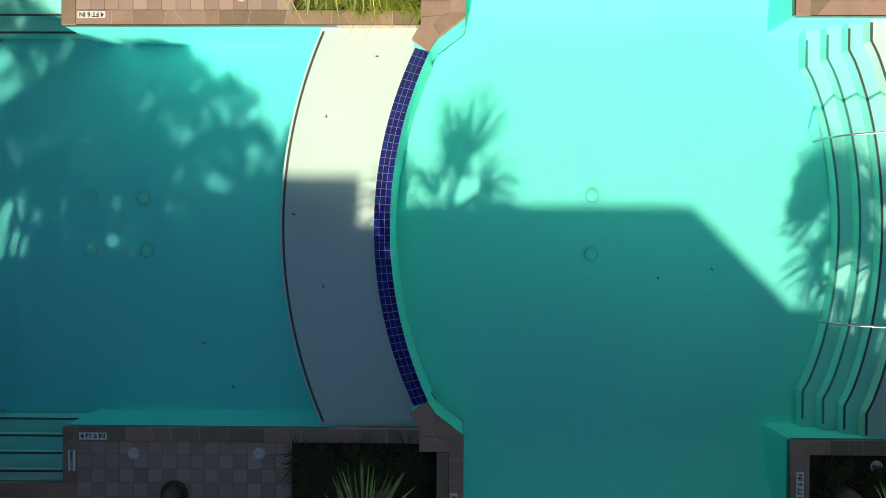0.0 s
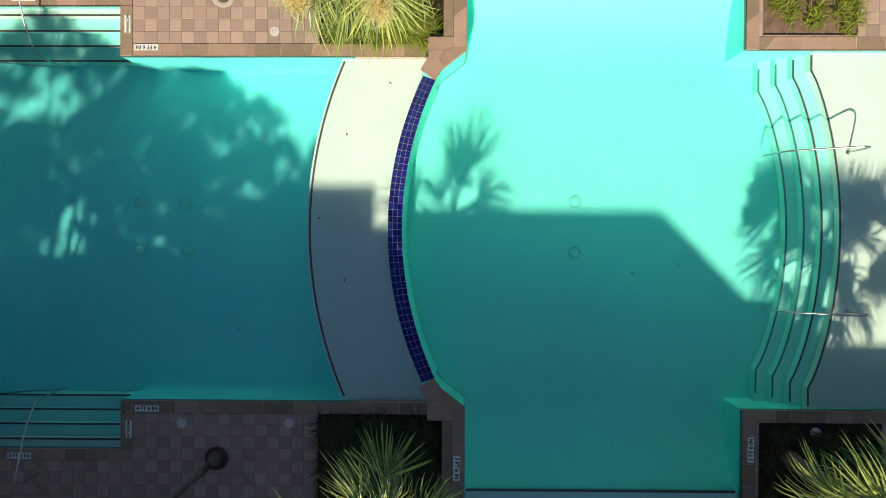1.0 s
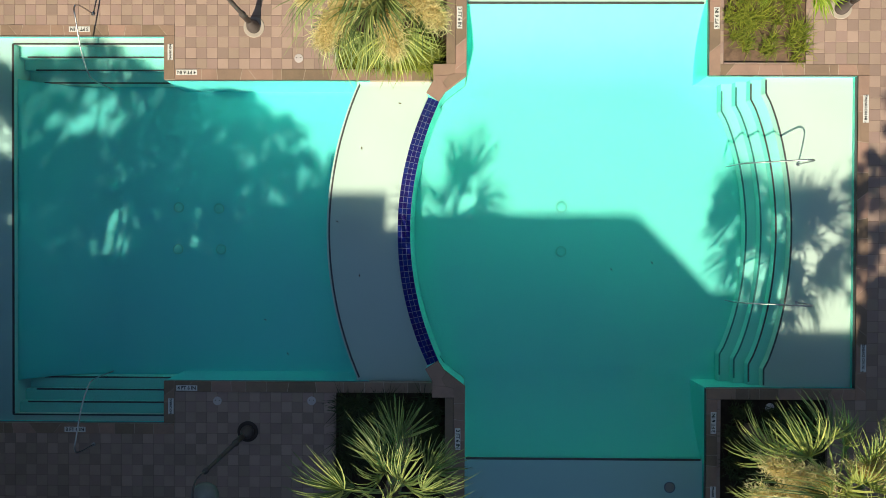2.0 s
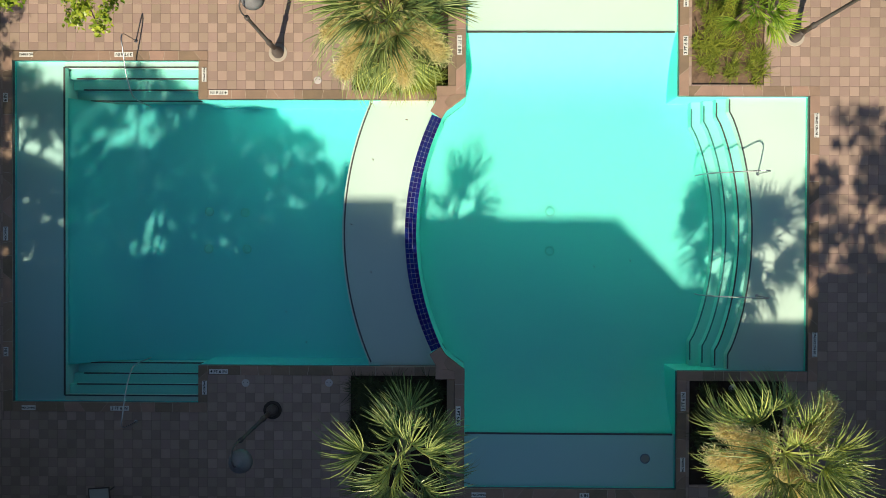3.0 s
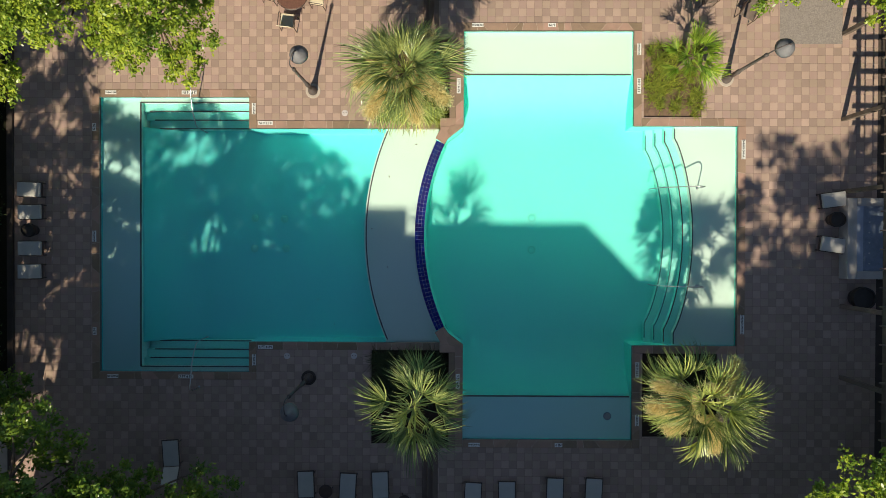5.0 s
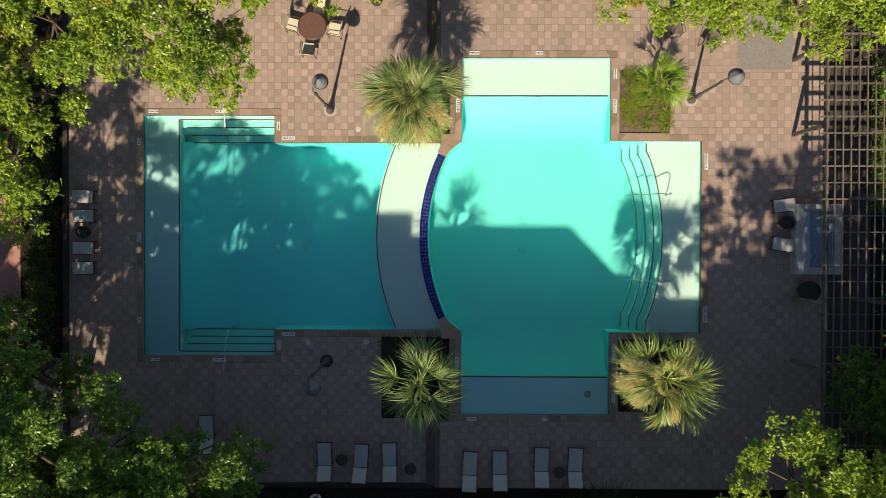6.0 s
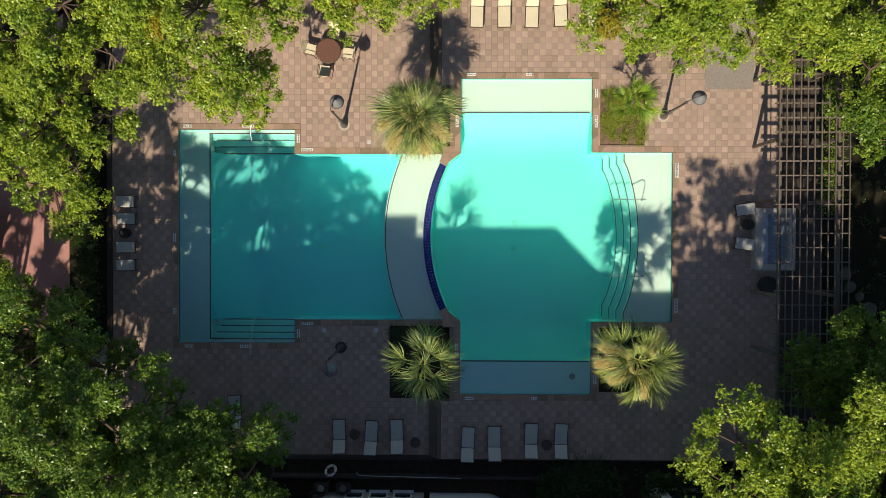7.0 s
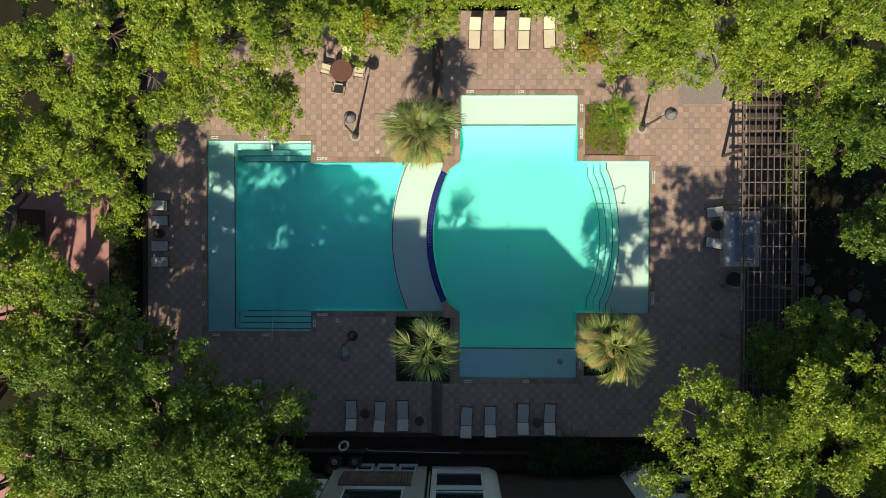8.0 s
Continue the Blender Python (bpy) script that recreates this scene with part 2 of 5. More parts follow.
def tube(points, radii, seg=10, bm=None):
    """A round bar along points, with a radius for each."""
    bm = bm or bmesh.new()
    pts = [Vector(p) for p in points]
    if not hasattr(radii, "__len__"):
        radii = [radii] * len(pts)
    rings, side = [], None
    for i, p in enumerate(pts):
        d = (pts[min(i + 1, len(pts) - 1)] - pts[max(i - 1, 0)]).normalized()
        if side is None:
            side = d.orthogonal().normalized()
        side = (side - d * side.dot(d)).normalized()
        up = d.cross(side)
        rings.append([bm.verts.new(p + radii[i] * (math.cos(2 * math.pi * k / seg) * side + math.sin(2 * math.pi * k / seg) * up)) for k in range(seg)])
    for a, b in zip(rings, rings[1:]):
        for k in range(seg):
            bm.faces.new((a[k], a[(k + 1) % seg], b[(k + 1) % seg], b[k]))
    bm.faces.new(list(reversed(rings[0])))
    bm.faces.new(rings[-1])
    return bm


def smooth_path(points, n=6):
    """Catmull-Rom through points."""
    p = [Vector(q) for q in points]
    p = [2 * p[0] - p[1]] + p + [2 * p[-1] - p[-2]]
    out = []
    for i in range(1, len(p) - 2):
        for k in range(n):
            t = k / n
            out.append(0.5 * ((2 * p[i]) + (p[i + 1] - p[i - 1]) * t + (2 * p[i - 1] - 5 * p[i] + 4 * p[i + 1] - p[i + 2]) * t * t + (3 * p[i] - p[i - 1] - 3 * p[i + 1] + p[i + 2]) * t ** 3))
    return out + [p[-2]]


def prism(outline, z0, z1):
    """A slab with any outline (x, y), counter-clockwise."""
    bm = bmesh.new()
    lo = [bm.verts.new((x, y, z0)) for x, y in outline]
    hi = [bm.verts.new((x, y, z1)) for x, y in outline]
    n = len(outline)
    bm.faces.new(hi)
    bm.faces.new(list(reversed(lo)))
    for k in range(n):
        bm.faces.new((lo[k], lo[(k + 1) % n], hi[(k + 1) % n], hi[k]))
    bmesh.ops.recalc_face_normals(bm, faces=bm.faces)
    return bm


def minus(rects, holes):
    """Rectangles (x0, y0, x1, y1) less the rectangles in holes."""
    for a0, b0, a1, b1 in holes:
        out = []
        for x0, y0, x1, y1 in rects:
            if a1 <= x0 or a0 >= x1 or b1 <= y0 or b0 >= y1:
                out.append((x0, y0, x1, y1))
                continue
            if a0 > x0:
                out.append((x0, y0, a0, y1))
            if a1 < x1:
                out.append((a1, y0, x1, y1))
            u0, u1 = max(x0, a0), min(x1, a1)
            if b0 > y0:
                out.append((u0, y0, u1, b0))
            if b1 < y1:
                out.append((u0, b1, u1, y1))
        rects = out
    return rects


def arc_x(y, cx, cy, r):
    return cx - math.sqrt(r * r - (y - cy) ** 2)


rng = np.random.default_rng(7)
rnd = random.Random(11)
DRAIN_RIM = material("drain_rim", (0.15, 0.70, 0.55), (0.13, 0.64, 0.50), 0.6, 8, 60, 0.1)
WATERLINE = material("waterline_tile", (0.13, 0.135, 0.13), (0.08, 0.085, 0.085), 0.3, 6, 60, 0.1)
# dark nosing with the tint of deeper water painted in, for the lower steps
NOSING_DEEP = material("nosing_tile_aqua", (0.06, 0.20, 0.19), (0.08, 0.25, 0.24), 0.4, 9, 60)
WALL_BROWN = material("brown_render", (0.075, 0.058, 0.048), (0.05, 0.04, 0.033), 0.9, 1.5, 60, 0.3)
# shrub leaves painted dark: the shade they stand in is in the colour
SHRUB_SHADED = leaf_material("shrub_leaf", (0.075, 0.11, 0.025), (0.035, 0.065, 0.015))
RIM_STONE = material("spa_rim", (0.42, 0.39, 0.37), (0.33, 0.31, 0.29), 0.6, 3, 50, 0.2)
LEDGE_BLUE = material("spa_ledge", (0.34, 0.38, 0.47), (0.27, 0.31, 0.39), 0.5, 3, 50, 0.1)
DRY_LEAF = material("dry_leaf", (0.16, 0.09, 0.04), (0.09, 0.05, 0.025), 0.7, 20, 80, 0.2)

# ---- plan numbers ----
ZR = 0.53                                   # the upper deck stands this much above the lower
LW, LA = -14.20, -8.11                      # lower pool: west wall, end of its stairs
N3, S3, N1, S1 = 5.92, -5.23, 4.66, -4.00   # its walls north and south, wide and narrow
RW, RB, RE = 0.56, 7.25, 11.35              # upper pool: west and east walls of its arms, far east wall
RN, RS, NN, SS = 4.67, -3.99, 8.42, -7.75
CP = 0.31                                   # width of the coping
WL, WR = -0.08, ZR - 0.09                   # the two water levels
DEEP_L, DEEP_R = -1.40, -0.60
WEIR_LOW, WEIR_TOP, SHELF_ARC = (7.5, 0.34, 8.90), (7.56, 0.34, 8.55), (7.19, 0.35, 10.65)
TILE = 0.3084

# ---- ground: one sheet to the horizon, open where the pools are sunk ----
POOLS = [(LW - 0.2, S3 - 0.2, LA + 0.2, N3 + 0.2), (LA + 0.2, S1 - 0.2, 0.2, N1 + 0.2), (0.2, SS - 0.2, RB + 0.2, NN + 0.2), (RB + 0.2, RS - 0.2, RE + 0.2, RN + 0.2)]


def sheet(rects, z):
    v, f = [], []
    for x0, y0, x1, y1 in rects:
        k = len(v)
        v += [(x0, y0, z), (x1, y0, z), (x1, y1, z), (x0, y1, z)]
        f.append((k, k + 1, k + 2, k + 3))
    return v, f


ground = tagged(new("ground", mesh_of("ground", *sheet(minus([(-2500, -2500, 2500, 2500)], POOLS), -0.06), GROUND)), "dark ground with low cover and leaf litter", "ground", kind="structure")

# ---- the two basins ----
def basin(name, outline, skip, floors, z0, top, mat, label):
    """A sunk shell: floor slabs, and wall faces along an outline (counter-clockwise), left open at the sides in skip."""
    bm = boxes(*[(x0, y0, z0 - 0.25, x1, y1, z0) for x0, y0, x1, y1 in floors])
    for k, ((xa, ya), (xb, yb)) in enumerate(zip(outline, outline[1:] + outline[:1])):
        if k not in skip:
            q = [bm.verts.new(p) for p in ((xa, ya, z0), (xa, ya, top), (xb, yb, top), (xb, yb, z0))]
            bm.faces.new(q)
    ob = tagged(part(name, bm, mat), label, "pool", kind="structure")
    bm = bmesh.new()
    for k, ((xa, ya), (xb, yb)) in enumerate(zip(outline, outline[1:] + outline[:1])):
        if k not in skip:
            d = Vector((xb - xa, yb - ya, 0)).normalized() * 0.01
            n = Vector((-d.y, d.x, 0)) * 0.6
            q = [Vector((xa, ya, top - 0.09)) + n + d, Vector((xa, ya, top + 0.012)) + n + d, Vector((xb, yb, top + 0.012)) + n - d, Vector((xb, yb, top - 0.09)) + n - d]
            bm.faces.new([bm.verts.new(p) for p in q])
    part("waterline_band", bm, WATERLINE, ob, "dark tile band at the waterline")
    return ob


pool_lower = basin("pool_basin_lower", [(LW, S3), (LA, S3), (LA, S1), (-2.2, S1), (-2.2, N1), (LA, N1), (LA, N3), (LW, N3)], (3,),
                   [(LW, S3, LA, N3), (LA, S1, -2.2, N1)], DEEP_L, -0.02, BASIN_LOW, "sunken aqua plaster pool basin, stepped outline")
pool_upper = basin("pool_basin_upper", [(RW, SS), (RB, SS), (RB, RS), (RE, RS), (RE, RN), (RB, RN), (RB, NN), (RW, NN), (RW, 4.66), (RW, -3.98)], (8,),
                   [(RW, SS, RB, NN), (RB, RS, RE, RN)], DEEP_R, ZR - 0.02, BASIN, "raised aqua plaster pool basin shaped like a cross")


def arc_points(c, y0, y1, n=36, dx=0.0):
    return [(arc_x(y0 + (y1 - y0) * k / n, *c) + dx, y0 + (y1 - y0) * k / n) for k in range(n + 1)]


# bowed west side of the upper basin, behind the weir
bow = arc_points(WEIR_TOP, -3.30, 3.98)
out = [(RW, -3.98), (RW, 4.66), (-0.05, 4.19)] + list(reversed(bow)) + [(-0.01, -3.57)]
part("bow_floor", prism(out, DEEP_R - 0.2, DEEP_R), BASIN, pool_upper)

# white shelf of the lower pool along the weir
shelf_out = [(-0.36, N1)] + [(-2.575, N1)] + list(reversed(arc_points(SHELF_ARC, S1 + 0.1, N1 - 0.08))) + [(-2.575, S1), (-0.36, S1), (-0.5, -3.52)] + arc_points(WEIR_LOW, -3.5, 4.2) + [(-0.53, 4.2)]
ledge = tagged(part("pool_shelf", prism(list(reversed(shelf_out)), DEEP_L, WL - 0.13), SHELF), "white plaster sun shelf under shallow water beside the weir", "pool shelf", kind="structure")


def strip(points, width, z, h=0.012, side=1):
    """A low band along a line of points, to one side of it."""
    bm = bmesh.new()
    p = [Vector((x, y)) for x, y in points]
    rows = []
    for i, q in enumerate(p):
        d = (p[min(i + 1, len(p) - 1)] - p[max(i - 1, 0)]).normalized()
        n = Vector((-d.y, d.x)) * side
        a, b = q, q + n * width
        rows.append([bm.verts.new((a.x, a.y, z)), bm.verts.new((a.x, a.y, z + h)), bm.verts.new((b.x, b.y, z + h)), bm.verts.new((b.x, b.y, z))])
    for a, b in zip(rows, rows[1:]):
        for k in range(3):
            bm.faces.new((a[k], a[k + 1], b[k + 1], b[k]))
    bmesh.ops.recalc_face_normals(bm, faces=bm.faces)
    return bm


part("nosing", strip(arc_points(SHELF_ARC, -3.9, 4.58, 48, 0.10), 0.05, WL - 0.132), NOSING, ledge, "dark tile line along the shelf edge")

# west shelf, and the stairs in both corners, of the lower pool
west = tagged(part("pool_shelf", boxes((LW, S3, DEEP_L, -12.62, N3, WL - 0.14)), SHELF_SHADED), "white plaster wading shelf under shallow water", "pool shelf", kind="structure")
part("nosing", boxes((-12.66, S3 + 0.16, WL - 0.141, -12.60, N3 - 0.16, WL - 0.128)), NOSING, west, "dark tile line along the shelf edge")
for sgn, edge in ((1, N3), (-1, S3)):
    stair = tagged(new("pool_stairs"), "submerged plaster stairs with dark tile nosings", "stairs", kind="structure")
    for k in range(4):
        z, y0, y1 = WL - 0.13 - 0.24 * k, edge - sgn * (0.17 + 0.315 * (k - 1) if k else 0), edge - sgn * (0.17 + 0.315 * k)
        lo, hi = min(y0, y1), max(y0, y1)
        xw = -12.61 if k == 0 else -12.45 + 0.09 * k
        part("tread", boxes((-12.61, lo, DEEP_L, LA - 0.004, hi, z)), SHELF if k == 0 else STEP, stair)
        part("nosing", boxes((xw, y1 - 0.02, z - 0.01, LA - 0.006, y1 + 0.025, z + 0.008)), NOSING, stair)

# shelves of the upper pool, north and south
for y0, y1, ln in ((6.75, NN, 6.75), (SS, -6.07, -6.07)):
    sh = tagged(part("pool_shelf", boxes((RW, y0, DEEP_R, RB, y1, WR - 0.14)), SHELF if y0 > 0 else SHELF_SHADED), "white plaster wading shelf under shallow water", "pool shelf", kind="structure")
    part("nosing", boxes((RW + 0.03, ln - 0.03, WR - 0.141, RB - 0.05, ln + 0.03, WR - 0.128)), NOSING, sh, "dark tile line along the shelf edge")

# floors sweep up to the shelves
def sweep(parent, edge, foot, a0, a1, z_edge, z_foot, along_x):
    """A soft concave ramp between an edge and a foot line."""
    bm = bmesh.new()
    rows = []
    for k in range(17):
        t = k / 16
        p, z = foot + (edge - foot) * t, z_foot + (z_edge - z_foot) * (t ** 2.6)
        rows.append([bm.verts.new((p, a, z) if along_x else (a, p, z)) for a in (a0, a1)])
    for a, b in zip(rows, rows[1:]):
        bm.faces.new((a[0], a[1], b[1], b[0]))
    bmesh.ops.recalc_face_normals(bm, faces=bm.faces)
    if sum(f.normal.z for f in bm.faces) < 0:
        bmesh.ops.reverse_faces(bm, faces=bm.faces)
    return part("ramp", bm, BASIN, parent, smooth=True)


sweep(pool_upper, 6.745, 4.3, RW + 0.002, RB - 0.002, WR - 0.22, DEEP_R + 0.003, False)
sweep(pool_upper, -6.065, -3.6, RW + 0.002, RB - 0.002, WR - 0.22, DEEP_R + 0.003, False)
sweep(pool_lower, -12.612, -10.0, S3 + 1.14, N3 - 1.14, WL - 0.30, DEEP_L + 0.003, True)


def fuse(base, name):
    """Take the named pieces under a basin into its own shell."""
    bm = bmesh.new()
    bm.from_mesh(base.data)
    for ob in [o for o in base.children if o.name.startswith(name)]:
        bm.from_mesh(ob.data)
        bpy.data.objects.remove(ob)
    bm.to_mesh(base.data)
    bm.free()


for shell in (pool_upper, pool_lower):
    fuse(shell, "ramp")
    fuse(shell, "bow_floor")


# curved stairs and shelf of the east arm
def east_line(k):
    """Edge of the k-th step: straight ends and a bow between."""
    s = -0.315 * k
    pts = [(8.92 + s, RN - 0.06 - 0.05 * k), (8.92 + s, 4.23 - 0.12 * k)]
    c, h, y0, y1 = 0.36, 0.74, 4.23 - 0.12 * k, -3.5 + 0.10 * k
    for i in range(1, 30):
        y = y0 + (y1 - y0) * i / 30
        u = (y - (y0 + y1) / 2) / ((y0 - y1) / 2)
        pts.append((8.92 + s + h * (1 - u * u) ** 0.85, y))
    return pts + [(8.92 + s, y1), (8.92 + s, RS + 0.04 + 0.05 * k)]


east = tagged(new("pool_stairs"), "submerged curved plaster stairs with dark tile nosings", "stairs", kind="structure")
for k in range(4):
    ln = east_line(k)
    z = WR - 0.13 - 0.22 * k
    full = [(RE, RN), (ln[0][0], RN)] + ln + [(ln[-1][0], RS), (RE, RS)]
    part("tread", prism(full, DEEP_R, z), SHELF if k == 0 else STEP, east)
    part("nosing", strip(ln, 0.045, z - 0.008, 0.016), NOSING if k < 2 else NOSING_DEEP, east)

# weir: a sloping band of cobalt tiles between the two waters
weir = tagged(new("weir"), "sloping spillway between two pools, faced with cobalt blue tiles", "weir", kind="structure")
rows = 48
bm = bmesh.new()
lowp, topp = arc_points(WEIR_LOW, -3.52, 4.20, rows), arc_points(WEIR_TOP, -3.30, 3.95, rows)
bed = []
for (xa, ya), (xb, yb) in zip(lowp, topp):
    bed.append([bm.verts.new(q) for q in ((xa, ya, WL - 0.16), (xa + 0.012, ya, WL + 0.02), (xb, yb, WR + 0.002), (xb + 0.14, yb, WR - 0.03), (xb + 0.14, yb, DEEP_R))])
for a, b in zip(bed, bed[1:]):
    for k in range(2):
        bm.faces.new((a[k], b[k], b[k + 1], a[k + 1]))
bmesh.ops.recalc_face_normals(bm, faces=bm.faces)
part("bedding", bm, MORTAR, weir, "pale mortar bed")
bm = bmesh.new()
lip = [[bm.verts.new(q) for q in ((x, y, WR - 0.002), (x + 0.008, y, WR - 0.06), (x + 0.012, y, WR - 0.30), (x + 0.018, y, WR - 0.60), (x + 0.03, y, WR - 0.90), (x + 0.06, y, DEEP_R + 0.004))] for x, y in topp]
for a, b in zip(lip, lip[1:]):
    for k in range(5):
        bm.faces.new((a[k], b[k], b[k + 1], a[k + 1]))
bmesh.ops.recalc_face_normals(bm, faces=bm.faces)
part("back_face", bm, BASIN, weir, "aqua plaster back of the weir", smooth=True)

# ---- water ----
water_low = part("water_surface", prism([(LW, S3), (LA, S3), (LA, S1), (-0.36, S1), (-0.5, -3.5)] + arc_points(WEIR_LOW, -3.5, 4.2, 30, 0.01) + [(-0.36, N1), (LA, N1), (LA, N3), (LW, N3)], WL - 0.001, WL), WATER)
water_up = part("water_surface", prism([(RW, SS), (RB, SS), (RB, RS), (RE, RS), (RE, RN), (RB, RN), (RB, NN), (RW, NN), (RW, 4.78), (-0.10, 4.30)] + list(reversed(arc_points(WEIR_TOP, -3.3, 3.95, 30, 0.0))) + [(-0.10, -3.64), (RW, -4.10)], WR - 0.001, WR), WATER)
for w_ in (water_low, water_up):
    bm = bmesh.new()
    bm.from_mesh(w_.data)
    bmesh.ops.delete(bm, geom=[f for f in bm.faces if f.normal.z < 0.5], context="FACES")
    bm.to_mesh(w_.data)
    bm.free()
    w_.visible_shadow = False
    tagged(w_, "clear rippled pool water", "water", kind="structure")

# ---- decks ----
COP_L = [(LW - CP, S3 - CP, LW, N3 + CP), (LW, N3, LA + CP, N3 + CP), (LW, S3 - CP, LA + CP, S3), (LA, N1, LA + CP, N3), (LA, S3, LA + CP, S1), (LA + CP, N1, -0.36, N1 + CP), (LA + CP, S1 - CP, -0.36, S1)]
COP_R = [(RW - CP, RN, RW, NN + CP), (RW, NN, RB + CP, NN + CP), (RB, RN, RB + CP, NN), (RB + CP, RN, RE + CP, RN + CP), (RE, RS - CP, RE + CP, RN), (RB, RS - CP, RE, RS), (RB, SS - CP, RB + CP, RS - CP), (RW, SS - CP, RB, SS), (RW - CP, SS - CP, RW, RS)]
PL_N, PL_S, PL_NE, PL_SE = (-3.11, N1 + CP, 0.0, 8.1), (-3.13, -8.1, 0.0, S1 - CP), (7.66, 5.03, 9.91, 7.88), (7.66, -7.6, 10.6, RS - CP)
DECK_L = (-17.7, -11.1, -1.05, 13.2)
DECK_R = (-0.42, -11.1, 16.8, 13.2)
HOLES_L = [(LW - CP, S3 - CP, LA + CP, N3 + CP), (LA, S1 - CP, 0.3, N1 + CP), PL_N, PL_S]
HOLES_R = [(RW - CP, SS - CP, RB + CP, NN + CP), (RB, RS - CP, RE + CP, RN + CP), (-0.5, S1 - CP, 0.3, N1 + CP), PL_N, PL_S, PL_NE, PL_SE, (12.95, 7.9, 15.4, 13.2)]


def slab(name, rect, holes, z0, z1, label):
    bm = boxes(*[(x0, y0, z0, x1, y1, z1) for x0, y0, x1, y1 in minus([rect], holes)])
    return tagged(part(name, bm, GROUT), label, "deck", kind="structure")


floor_l = slab("floor_lower", DECK_L, HOLES_L, -0.3, -0.006, "lower pool deck of sand and mauve checkered tiles")
floor_r = slab("floor_upper", DECK_R, HOLES_R, -0.3, ZR - 0.006, "raised pool deck of sand and mauve checkered tiles")


def lay_tiles(floor, rect, holes, ox, oy, z, near):
    """Checkered tiles over a deck; whole ones in the near stretches are pieces of their own."""
    full = [mesh_of("tile", *tile_form(TILE - 0.006, TILE - 0.006), mt) for mt in (TILE_A, TILE_B)]
    rest = {0: ([], []), 1: ([], [])}
    i0, i1 = math.floor((rect[0] - ox) / TILE) - 1, math.ceil((rect[2] - ox) / TILE) + 1
    j0, j1 = math.floor((rect[1] - oy) / TILE) - 1, math.ceil((rect[3] - oy) / TILE) + 1
    count = 0
    for i, j in itertools.product(range(i0, i1), range(j0, j1)):
        x, y = ox + i * TILE, oy + j * TILE
        cell = (max(x, rect[0]), max(y, rect[1]), min(x + TILE, rect[2]), min(y + TILE, rect[3]))
        if cell[2] - cell[0] < 0.03 or cell[3] - cell[1] < 0.03:
            continue
        for x0, y0, x1, y1 in minus([cell], holes):
            if x1 - x0 < 0.03 or y1 - y0 < 0.03:
                continue
            c = (i + j) % 2
            dz, tx, ty = rnd.uniform(-0.002, 0.002), rnd.uniform(-0.003, 0.003), rnd.uniform(-0.003, 0.003)
            whole = x1 - x0 > TILE - 0.001 and y1 - y0 > TILE - 0.001
            if whole and count < 290 and any(a[0] < x < a[2] and a[1] < y < a[3] for a in near):
                ob = new("tile", full[c])
                ob.parent = floor
                ob.location, ob.rotation_euler = ((x0 + x1) / 2, (y0 + y1) / 2, z + dz), (tx, ty, rnd.uniform(-0.006, 0.006))
                count += 1
            else:
                v, f = tile_form(x1 - x0 - 0.006, y1 - y0 - 0.006)
                vs, fs = rest[c]
                k = len(vs)
                vs += [(p[0] + (x0 + x1) / 2, p[1] + (y0 + y1) / 2, p[2] + z + dz + tx * p[1] + ty * p[0]) for p in v]
                fs += [[q + k for q in g] for g in f]
    for c in (0, 1):
        tagged(part("tiles", mesh_of("tiles", *rest[c], (TILE_A, TILE_B)[c]), None, floor), kind="stuff")


def tile_form(w, d, h=0.006, e=0.006):
    a, b = w / 2, d / 2
    v = [(-a, -b, -h), (a, -b, -h), (a, b, -h), (-a, b, -h), (-a + e, -b + e, 0), (a - e, -b + e, 0), (a - e, b - e, 0), (-a + e, b - e, 0)]
    return v, [(4, 5, 6, 7), (0, 1, 5, 4), (1, 2, 6, 5), (2, 3, 7, 6), (3, 0, 4, 7)]


def coping(rects, z, label, corners=()):
    """A border of flagstones of odd lengths, cut askew, on a pale joint bed."""
    top = tagged(new("coping"), label, "coping", kind="structure")
    part("joint_bed", boxes(*[(a + 0.004, b + 0.004, z - 1.7, c - 0.004, d - 0.004, z + 0.008) for a, b, c, d in rects]), FLAG_JOINT, top)
    for x0, y0, x1, y1 in rects:
        along_x = x1 - x0 > y1 - y0
        length, a = (x1 - x0, 0.0) if along_x else (y1 - y0, 0.0)
        skew0 = 0.0
        while a < length - 0.02:
            step = rnd.choice((0.28, 0.42, 0.55, 0.62, 0.8)) * rnd.uniform(0.85, 1.15)
            b = a + step
            if length - b < 0.25:
                b = length
            skew1 = 0.0 if b >= length else rnd.choice((0, 0, 0.02, -0.03, 0.12, -0.12))
            g = 0.008
            w = CP - 0.008
            if along_x:
                o = [(x0 + a + skew0 + g, y0 + 0.004), (x0 + b + skew1 - g, y0 + 0.004), (x0 + b - skew1 - g, y0 + w), (x0 + a - skew0 + g, y0 + w)]
            else:
                o = [(x0 + 0.004, y0 + b + skew1 - g), (x0 + 0.004, y0 + a + skew0 + g), (x0 + w, y0 + a - skew0 + g), (x0 + w, y0 + b - skew1 - g)]
            dz = rnd.uniform(-0.003, 0.004)
            part("stone", prism(o, z - 0.04, z + 0.014 + dz), FLAG, top)
            a, skew0 = b, skew1
    return top


